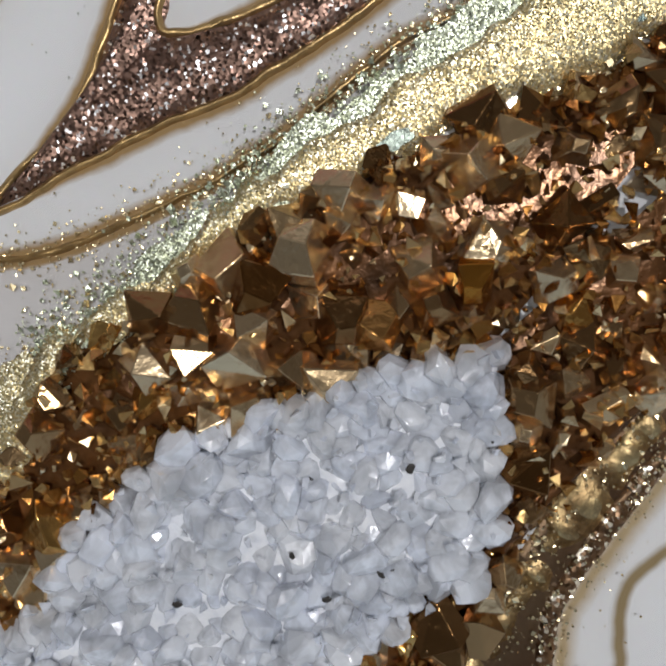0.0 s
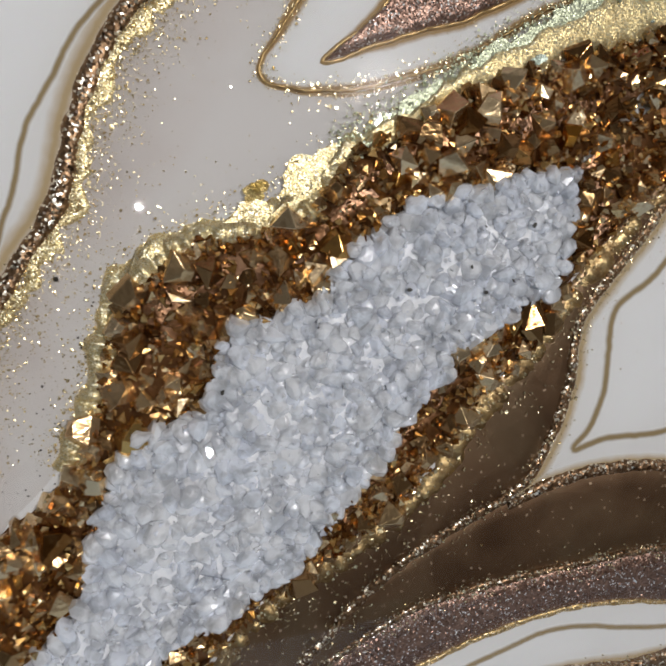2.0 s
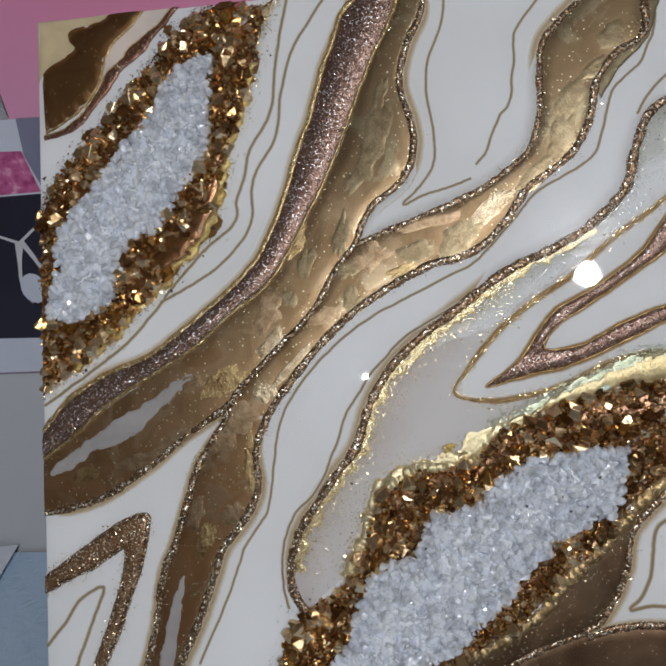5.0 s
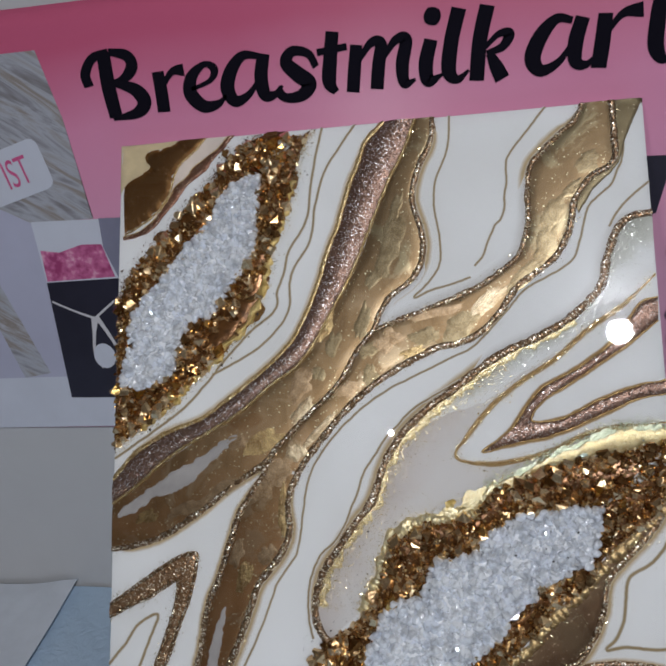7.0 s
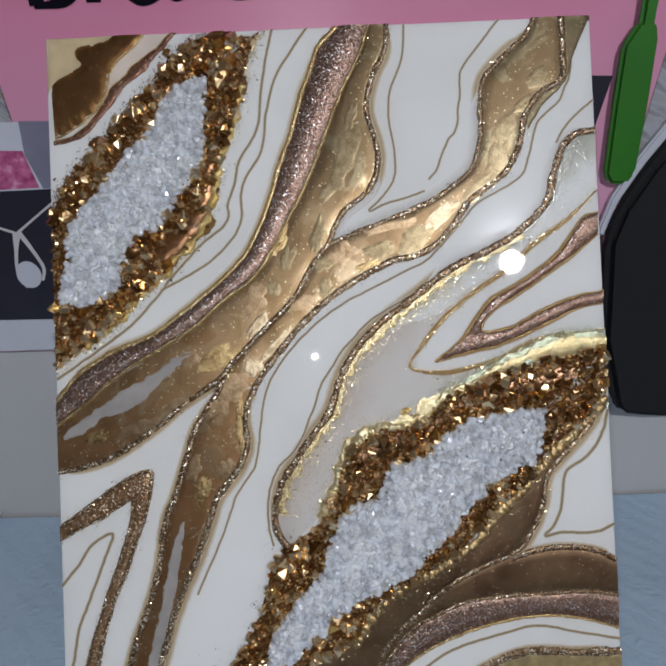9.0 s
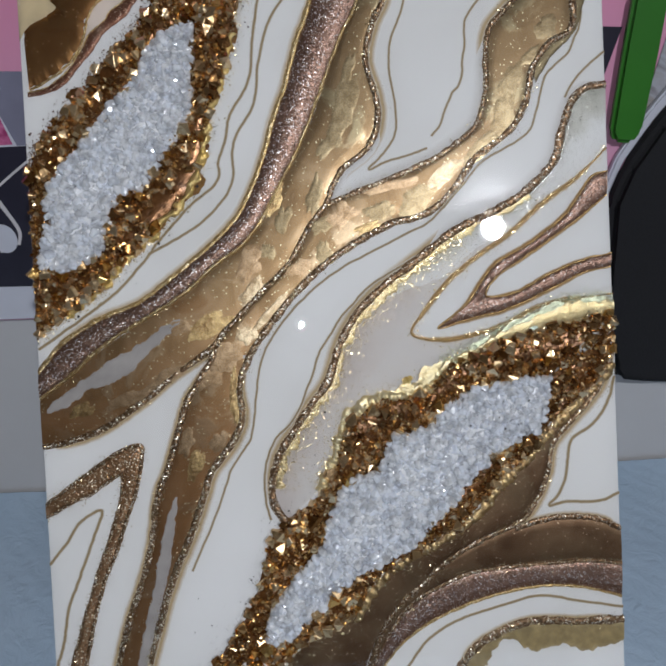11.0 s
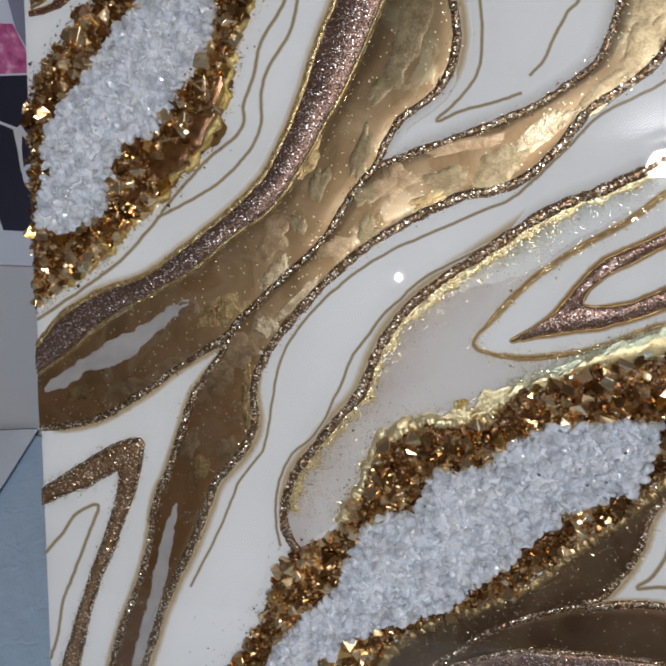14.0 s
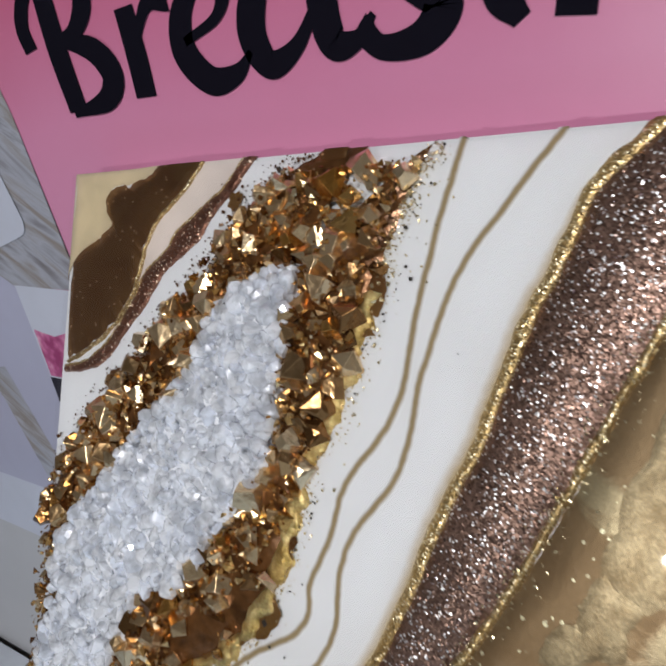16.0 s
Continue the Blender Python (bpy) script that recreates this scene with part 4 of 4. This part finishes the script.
# iridescent teal reflection on the leaf, painted as two coloured scraps
for k, (x, y, l, w, a) in enumerate(((180, 360, 15, 6, 15), (141, 349, 12, 5, 30))):
    leaf("metal_leaf", x, y, l, w, a, M_TEALSHEEN, art, "teal reflection on the metal leaf, put in as colour", h=0.0019, seed=70 + k)

# ---- room ----


def slab(name, lo, hi, material, label="", kind="", category="", bevel=0.0, parent=None):
    bm = bmesh.new()
    bmesh.ops.create_cube(bm, size=1)
    for v in bm.verts:
        v.co = [lo[i] + (v.co[i] + 0.5) * (hi[i] - lo[i]) for i in range(3)]
    if bevel:
        bmesh.ops.bevel(bm, geom=bm.edges[:], offset=bevel, segments=2, affect="EDGES")
    return tagged(part(name, bm, material, parent, label), label, category, "", kind)


M_WALL = plain("wall_paint", (0.53, 0.53, 0.54), 0.6, 0, 0.04, 8, 0.05)
M_ROOM = plain("room_paint", (0.30, 0.295, 0.29), 0.7, 0, 0.04, 5, 0.05)
M_FLOOR = plain("floor_tile", (0.16, 0.145, 0.13), 0.4, 0, 0.1, 6, 0.05)
slab("wall_north", (-1.9, WALL, FLOOR), (2.3, WALL + 0.1, CEILING), M_WALL, kind="structure")
slab("wall_south", (-1.9, -2.9, FLOOR), (2.3, -2.8, CEILING), M_ROOM, kind="structure")
slab("wall_west", (-2.0, -2.8, FLOOR), (-1.9, WALL, CEILING), M_ROOM, kind="structure")
slab("wall_east", (2.3, -2.8, FLOOR), (2.4, WALL, CEILING), M_ROOM, kind="structure")
slab("floor", (-2.0, -2.9, FLOOR - 0.1), (2.4, WALL + 0.1, FLOOR), M_FLOOR, kind="structure")
slab("ceiling", (-2.0, -2.9, CEILING), (2.4, WALL + 0.1, CEILING + 0.1), M_ROOM, kind="structure")

M_FIX = plain("white_enamel", (0.8, 0.8, 0.8), 0.4)
fixture = new("ceiling_lamp")
tagged(fixture, "small round white ceiling lamp", "lamp")
bm = bmesh.new()
bmesh.ops.create_cone(bm, cap_ends=True, segments=32, radius1=0.075, radius2=0.085, depth=0.02, matrix=Matrix.Translation((LAMP.x, LAMP.y, CEILING - 0.01)))
part("housing", bm, M_FIX, fixture)

# ---- table ----
M_CLOTH = Nodes("blue_cloth").put(Roughness=0.6)
_w = M_CLOTH.noise(5, 3)
_f = M_CLOTH.noise(900, 2)
M_CLOTH.link(M_CLOTH.ramp(_w.outputs["Fac"], [(0.3, (0.42, 0.56, 0.71)), (0.7, (0.52, 0.65, 0.79))]), "Base Color")
_q = M_CLOTH.noise(55, 3, 0.5, 2.0)
_d = M_CLOTH.add("ShaderNodeTexWave", Vector=M_CLOTH.pos(), Scale=26.0, Distortion=1.5)
_d.bands_direction = "DIAGONAL"
_h = M_CLOTH.math("ADD", M_CLOTH.math("MULTIPLY", _f.outputs["Fac"], 0.2), M_CLOTH.math("MULTIPLY", _d.outputs["Fac"], 0.25))
M_CLOTH.bump(M_CLOTH.math("ADD", _h, _q.outputs["Fac"]), 0.5, 0.003)
M_CLOTH = M_CLOTH.mat
M_WOOD = plain("table_wood", (0.30, 0.2, 0.12), 0.5)
table = new("table")
tagged(table, "plain table under a pale blue cloth, pushed to the wall", "table")
slab("tabletop", (-0.9, -0.55, TABLE - 0.035), (0.9, WALL - 0.005, TABLE - 0.004), M_WOOD, parent=table, bevel=0.002)
for x in (-0.85, 0.80):
    for y in (-0.5, 0.2):
        slab("leg", (x, y, FLOOR), (x + 0.05, y + 0.05, TABLE - 0.035), M_WOOD, parent=table, bevel=0.002)
rows = []
for i in range(121):
    x = -0.92 + 1.84 * i / 120
    row = []
    for j in range(61):
        y = -0.57 + (WALL - 0.004 + 0.57) * j / 60
        z = TABLE - 0.001 + 0.0018 * noise.noise(Vector((x * 9, y * 9, 0))) + 0.0012 * math.exp(-((y - 0.150 - 0.01 * x) / 0.004) ** 2) + 0.001 * math.exp(-((x + 0.262) / 0.004) ** 2)
        row.append((x, y, z))
    rows.append(row)
tagged(strip("tablecloth", rows, M_CLOTH, None), "pale blue creased disposable tablecloth on the table", "tablecloth")
M_PAPER = plain("white_paper", (0.70, 0.74, 0.80), 0.5, 0, 0.05, 40, 0.15)
rows = []
for i in range(41):
    row = []
    for j in range(21):
        a, b = i / 40, j / 20
        x, y = -0.350 - 0.30 * (1 - a) + 0.018 * (1 - b), 0.10 + 0.178 * b
        row.append((x, y, TABLE + 0.004 + 0.006 * math.exp(-((a - 1) / 0.12) ** 2) + 0.002 * noise.noise(Vector((x * 12, y * 12, 3)))))
    rows.append(row)
tagged(strip("paper_sheet", rows, M_PAPER, None), "white embossed paper napkin lying on the tablecloth", "paper")

# ---- banner ----
BAN = WALL - 0.0045


def flat(name, pts, depth, material, parent, label=""):
    """A flat print on the banner; points in millimetres, along and up the wall."""
    bm = bmesh.new()
    bm.faces.new([bm.verts.new((x / 1000, depth, z / 1000)) for x, z in pts])
    bmesh.ops.triangulate(bm, faces=bm.faces[:])
    return part(name, bm, material, parent, label)


def pink_print():
    n = Nodes("pink_vinyl").put(Roughness=0.35)
    z = n.add("ShaderNodeSeparateXYZ", Vector=n.pos()).outputs[2]
    t = n.noise(7, 2)
    f = n.math("ADD", z, n.math("MULTIPLY", t.outputs["Fac"], 0.04))
    n.link(n.ramp(f, [(0.45, (0.70, 0.36, 0.51)), (0.60, (0.72, 0.27, 0.43)), (0.67, (0.58, 0.11, 0.21))]), "Base Color")
    b = n.noise(30, 2)
    n.bump(b.outputs["Fac"], 0.15, 0.002)
    return n.mat


def marble_print():
    n = Nodes("marble_print").put(Roughness=0.35)
    p = n.vmath("MULTIPLY", n.pos(), (1.0, 1.0, 1.7))
    rot = n.add("ShaderNodeMapping", Vector=p, Rotation=(0, radians(-48), 0)).outputs[0]
    rot = n.add("ShaderNodeMapping", Vector=rot, Scale=(0.22, 1, 1.5)).outputs[0]
    t = n.noise(26, 6, 0.6, 1.2, rot)
    c = n.ramp(t.outputs["Fac"], [(0.30, (0.16, 0.14, 0.13)), (0.42, (0.26, 0.25, 0.27)), (0.50, (0.42, 0.43, 0.48)), (0.62, (0.28, 0.24, 0.21)), (0.72, (0.46, 0.46, 0.51))])
    n.link(c, "Base Color")
    return n.mat


def pink_resin_print():
    n = Nodes("pink_photo").put(Roughness=0.35)
    t = n.noise(120, 4)
    n.link(n.ramp(t.outputs["Fac"], [(0.35, (0.35, 0.05, 0.16)), (0.55, (0.60, 0.16, 0.33)), (0.7, (0.8, 0.45, 0.58))]), "Base Color")
    return n.mat


M_PINK = pink_print()
M_MARBLE = marble_print()
M_PINKPHOTO = pink_resin_print()
M_INK = Nodes("black_ink").put(Base_Color=(0.008, 0.007, 0.012, 1), Roughness=0.8, Specular_IOR_Level=0.02).mat
M_NAVY = plain("dark_photo", (0.022, 0.020, 0.035), 0.35, 0, 0.2, 20)
M_LILAC = plain("pale_photo", (0.46, 0.46, 0.58), 0.35, 0, 0.06, 12, 0.02)
M_SLATE = plain("slate_photo", (0.22, 0.22, 0.30), 0.35, 0, 0.12, 20, 0.02)
M_CARD = plain("white_card", (0.60, 0.62, 0.70), 0.35, 0, 0.04, 20, 0.02)
M_ROSE = plain("rose_ink", (0.62, 0.10, 0.26), 0.4)
M_SILVER = plain("pale_silver", (0.62, 0.60, 0.62), 0.3, 0, 0.06)

banner = new("banner")
tagged(banner, "pink vinyl banner with black script and photos on the wall", "banner")
rows = []
for i in range(81):
    x = -0.80 + 1.15 * i / 80
    rows.append([(x, BAN + 0.0003 * noise.noise(Vector((x * 6, j * 0.2, 0))), 0.304 + (0.678 - 0.304) * j / 24 + 0.0015 * math.sin(x * 9)) for j in range(25)])
sheet = strip("sheet", rows, M_PINK, banner)
mod = sheet.modifiers.new("thickness", "SOLIDIFY")
mod.thickness, mod.offset = 0.0008, 0

F1, F2, F3, F4 = BAN - 0.0008, BAN - 0.0010, BAN - 0.0012, BAN - 0.0014
flat("photo", [(-800, 648), (-267, 645), (-255, 590), (-247, 509), (-246, 506), (-800, 506)], F1, M_MARBLE, banner, "grey and brown marbled photo")
flat("photo", [(-800, 524), (-332, 520), (-306, 506), (-300, 470), (-304, 451), (-305, 358), (-800, 358)], F2, M_LILAC, banner, "pale lilac photo")
flat("photo", [(-375, 448), (-352, 452), (-322, 362), (-350, 358)], F2 - 0.0001, M_MARBLE, banner, "marbled strip in the photo")
flat("white_border", [(-800, 359), (-306, 359), (-180, 356), (-180, 304), (-800, 306)], F1, M_CARD, banner, "white lower margin of the banner")
flat("photo", [(-306, 507), (-180, 504), (-180, 449), (-304, 451)], F3, M_CARD, banner, "photo of a white box")
flat("photo_box", [(-241, 506), (-180, 504), (-180, 452), (-233, 452), (-242, 480)], F3 - 0.0001, M_SLATE, banner, "slate side of the box")
flat("photo_resin", [(-303, 481), (-285, 478), (-262, 484), (-243, 483), (-236, 453), (-303, 452)], F3 - 0.00017, M_PINKPHOTO, banner, "pink resin in the photo")
flat("photo", [(-304, 451), (-180, 452), (-180, 333), (-306, 336)], F4, M_NAVY, banner, "dark photo of a pendant")


def brush(name, strokes, depth, material, parent, label="", round_end=True):
    """Flat brush strokes: centre line and width in millimetres, along and up the wall."""
    verts, faces = [], []
    for level, pts in enumerate(strokes):
        p = np.array(pts, float)
        q = np.vstack([2 * p[0] - p[1], p, 2 * p[-1] - p[-2]])
        q[0, 2], q[-1, 2] = p[0, 2], p[-1, 2]
        line = []
        for k in range(1, len(q) - 2):
            for t in np.linspace(0, 1, 12, endpoint=False):
                a, b, c, d = q[k - 1:k + 3]
                line.append(0.5 * (2 * b + (c - a) * t + (2 * a - 5 * b + 4 * c - d) * t ** 2 + (3 * b - a - 3 * c + d) * t ** 3))
        line = np.array(line + [p[-1]])
        nrm = normals(line[:, :2])
        o, y = len(verts), depth - 0.00006 * level
        for (x, z, w), (nx, nz) in zip(line, nrm):
            w = max(w * 1.16, 1.4) / 2
            verts += [((x + nx * w) / 1000, y, (z + nz * w) / 1000), ((x - nx * w) / 1000, y, (z - nz * w) / 1000)]
        faces += [(o + 2 * i, o + 2 * i + 1, o + 2 * i + 3, o + 2 * i + 2) for i in range(len(line) - 1)]
    return mesh_ob(name, verts, faces, material, parent, label, False)


brush("necklace_chain", [[(-303, 433, 1.6), (-283, 423, 1.6), (-264, 415, 2.2)], [(-264, 415, 2.0), (-247, 427, 1.6), (-228, 440, 1.6)]], F4 - 0.0002, M_SILVER, banner, "silver chain in the photo")
brush("pendant_bail", [[(-264, 416, 6), (-268, 400, 3.0), (-271, 382, 2.5), (-266, 366, 2.2)], [(-262, 416, 4), (-254, 400, 3), (-248, 384, 2.6), (-251, 372, 2)]], F4 - 0.0003, M_SILVER, banner, "silver loop in the photo")
flat("pendant_stone", [(-262 + 11 * math.cos(a / 16 * 6.283), 378 + 12.5 * math.sin(a / 16 * 6.283)) for a in range(16)], F4 - 0.0006, M_CARD, banner, "milky white stone in the photo")


def rounded(cx, cz, w, h, r, turn):
    pts = []
    for k, (sx, sz) in enumerate(((1, 1), (-1, 1), (-1, -1), (1, -1))):
        for i in range(5):
            a = math.pi / 2 * (k + i / 4)
            pts.append((sx * (w / 2 - r) + r * math.cos(a), sz * (h / 2 - r) + r * math.sin(a)))
    c, s = math.cos(radians(turn)), math.sin(radians(turn))
    return [(cx + x * c - z * s, cz + x * s + z * c) for x, z in pts]


flat("sticker", rounded(-322, 547, 88, 44, 8, 14), F2 - 0.0004, M_CARD, banner, "white rounded sticker")


def word(text, x, z, size, turn, depth, material, parent, label=""):
    cu = bpy.data.curves.new("word", "FONT")
    cu.body, cu.size, cu.offset = text, size, 0.0
    ob = bpy.data.objects.new("word", cu)
    scene.collection.objects.link(ob)
    me = bpy.data.meshes.new_from_object(ob.evaluated_get(bpy.context.evaluated_depsgraph_get()))
    bpy.data.objects.remove(ob)
    me.materials.clear()
    me.materials.append(material)
    o = new("word", me)
    o.parent = parent
    o["label"] = label or text
    o.matrix_local = pose(x, depth, z, 90, 0, 0) @ pose(0, 0, 0, 0, 0, turn) @ Matrix.Diagonal((0.6, 1, 1, 1))
    return o


word("IST", -0.3185, 0.536, 0.034, 14, F2 - 0.0006, M_ROSE, banner, "pink letters on the sticker")

LETTERS = [
    ("B", [[(-208.5, 634.5, 10.1), (-208.9, 610.7, 10.7), (-207.0, 587.3, 10.1)], [(-225.8, 612.8, 7.4), (-226.9, 622.9, 7.4), (-218.2, 633.9, 6.0), (-203.8, 637.2, 4.7)], [(-203.8, 637.2, 4.7), (-189.3, 633.1, 7.4), (-186.0, 624.6, 8.7), (-194.6, 615.9, 6.0), (-205.5, 613.6, 3.4)], [(-205.5, 613.6, 3.4), (-187.7, 607.6, 8.7), (-180.4, 597.6, 10.7), (-188.0, 589.2, 7.4), (-209.7, 586.2, 2.7)]]),
    ("r", [[(-165.0, 618.5, 8.7), (-164.5, 602.9, 9.4), (-164.9, 587.6, 9.4)], [(-163.6, 605.9, 3.4), (-153.3, 617.0, 4.7), (-142.9, 617.8, 8.0)]]),
    ("e", [[(-138.8, 602.6, 2.7), (-122.5, 607.7, 3.4), (-117.9, 615.7, 6.0), (-125.6, 620.0, 4.0), (-137.2, 611.9, 8.0), (-140.0, 599.6, 10.1), (-130.7, 589.1, 8.7), (-118.6, 589.6, 5.4), (-110.8, 595.3, 2.0)]]),
    ("a", [[(-80.1, 621.6, 4.0), (-93.3, 623.1, 6.0), (-103.6, 614.1, 8.7), (-109.0, 600.6, 10.1), (-103.7, 590.4, 8.0), (-92.3, 594.1, 4.7), (-82.3, 604.9, 2.7)], [(-76.6, 622.8, 8.7), (-80.5, 606.3, 9.4), (-78.8, 593.1, 8.7), (-70.4, 592.5, 4.7), (-64.0, 598.3, 2.0)]]),
    ("s", [[(-36.0, 609.3, 4.7), (-41.6, 619.4, 5.4), (-53.8, 622.1, 6.7), (-59.3, 614.6, 8.7), (-51.1, 605.5, 10.1), (-42.6, 597.5, 10.1), (-49.4, 589.8, 8.0), (-62.4, 589.1, 6.0), (-69.3, 596.2, 6.7)]]),
    ("t", [[(-20.5, 632.8, 8.7), (-20.9, 614.3, 9.4), (-20.5, 597.5, 9.4), (-14.6, 589.3, 4.7)], [(-31.7, 619.3, 4.4), (-8.5, 621.2, 4.4)]]),
    ("m", [[(-5.2, 621.6, 8.0), (-5.3, 604.1, 8.7), (-5.3, 588.0, 8.7)], [(-4.4, 607.0, 2.7), (5.6, 621.4, 5.4), (13.6, 620.2, 8.0), (13.3, 605.8, 8.7), (13.4, 588.6, 8.7)], [(14.7, 607.2, 2.7), (24.1, 621.2, 5.4), (32.5, 621.2, 8.0), (31.5, 604.5, 8.7), (34.7, 590.8, 6.7), (42.7, 592.7, 2.0)]]),
    ("i", [[(52.4, 619.5, 8.7), (50.4, 603.1, 9.4), (53.8, 590.7, 8.0), (63.8, 594.3, 2.0)], [(52.0, 641.2, 3.0), (51.9, 639.8, 8.0), (51.7, 635.2, 11.0), (51.5, 630.6, 8.0), (51.4, 629.2, 3.0)]]),
    ("l", [[(70.7, 638.6, 9.4), (67.8, 616.9, 9.4), (68.4, 596.4, 9.4), (75.7, 589.8, 5.4), (83.3, 595.3, 2.0)]]),
    ("k", [[(93.1, 638.3, 9.4), (90.8, 615.2, 9.4), (92.0, 587.4, 9.4)], [(93.3, 607.6, 2.7), (103.6, 617.8, 4.0), (111.6, 617.2, 6.7), (108.0, 609.2, 5.4), (97.1, 605.8, 3.4)], [(99.0, 605.7, 4.7), (104.7, 596.9, 8.0), (111.1, 586.7, 9.4)]]),
    ("a", [[(153.5, 621.8, 4.0), (142.1, 623.8, 6.0), (132.8, 613.6, 9.4), (129.1, 599.0, 10.1), (136.6, 589.8, 7.4), (148.4, 594.7, 4.7), (156.3, 607.5, 2.7)], [(160.3, 623.3, 8.7), (158.2, 607.4, 9.4), (160.5, 593.8, 8.0), (168.3, 590.9, 4.7), (174.4, 596.7, 2.0)]]),
    ("r", [[(178.3, 624.0, 8.7), (181.3, 605.7, 9.4), (183.6, 587.7, 9.4)], [(181.5, 607.2, 2.7), (189.9, 622.0, 4.7), (203.7, 623.8, 8.7)]]),
    ("t", [[(211.1, 633.8, 9.4), (210.3, 616.7, 9.4), (212.1, 597.6, 9.4), (219.9, 589.3, 5.4), (230.7, 599.8, 2.0)], [(205.3, 623.7, 4.4), (230.0, 625.9, 4.4)]]),
]
# how far each letter of the second half leans and sits along the line
LEANING = {5: (0.15, -3.0), 6: (0.15, 1.0), 7: (0.15, 0.0), 8: (0.15, 0.0), 9: (0.15, -2.0), 10: (0.15, 0.0), 11: (0.25, -3.0), 12: (0.10, 2.0)}
for k, (char, strokes) in enumerate(LETTERS):
    lean, along = LEANING.get(k, (0.0, 0.0))
    strokes = [[(x + along + lean * (z - 618), z, w) for x, z, w in line] for line in strokes]
    brush("letter", strokes, F2, M_INK, banner, "black script letter " + char)

# prints at the banner's other end
flat("photo", [(190, 523), (229.5, 521), (219, 478), (190, 478)], F1, M_NAVY, banner, "dark corner of a photo")
flat("photo", [(272, 560), (350, 560), (350, 330), (235, 330), (252, 432)], F1, M_MARBLE, banner, "grey marbled photo")

# ---- things hung in front of the banner ----
M_GREEN = plain("green_silicone", (0.022, 0.16, 0.008), 0.45, 0, 0.08, 20, 0.05)
M_BLACK = plain("black_fabric", (0.006, 0.006, 0.008), 0.85, 0, 0.3, 500, 0.3)


def slab_outline(name, pts, y0, y1, material, bevel, label, category):
    bm = bmesh.new()
    f = bm.faces.new([bm.verts.new((x / 1000, y0, z / 1000)) for x, z in pts])
    ext = bmesh.ops.extrude_face_region(bm, geom=[f])
    for v in ext["geom"]:
        if isinstance(v, bmesh.types.BMVert):
            v.co.y = y1
    bmesh.ops.recalc_face_normals(bm, faces=bm.faces[:])
    bmesh.ops.bevel(bm, geom=bm.edges[:], offset=bevel, segments=3, affect="EDGES", clamp_overlap=True)
    ob = part(name, bm, material, None, label)
    return tagged(ob, label, category) if category else ob


spatula = new("spatula")
tagged(spatula, "green silicone spatula hanging in front of the banner", "spatula")
slab_outline("handle", [(239, 700), (260, 700), (259, 640), (255, 590), (253, 562), (254, 540), (239, 540), (242, 562), (242, 590), (240, 632)], WALL - 0.0145, WALL - 0.0068, M_GREEN, 0.003, "", "").parent = spatula
slab_outline("blade", [(231, 543), (241, 559), (253, 559), (257, 550), (257, 500), (255, 446), (249, 437), (235, 438), (230, 446), (230, 500)], WALL - 0.015, WALL - 0.006, M_GREEN, 0.0028, "", "").parent = spatula
bag = new("bag")
tagged(bag, "black fabric bag hanging on the wall, a pale edge beside it", "bag")
slab_outline("body", [(236, 391), (244, 420), (262, 452), (300, 505), (360, 560), (460, 560), (460, 210), (303, 216), (272, 221), (264, 232), (244, 300)],
             WALL - 0.026, WALL - 0.006, M_BLACK, 0.006, "", "").parent = bag
# pale edge of some other thing, added along the bag's outline
slab_outline("pale_edge", [(231, 396), (239, 426), (257, 459), (295, 512), (354, 570), (362, 563), (301, 506), (263, 453), (245, 421), (237, 392)], WALL - 0.012, WALL - 0.005, M_CARD, 0.0015, "pale grey edge of another thing beside the bag", "").parent = bag
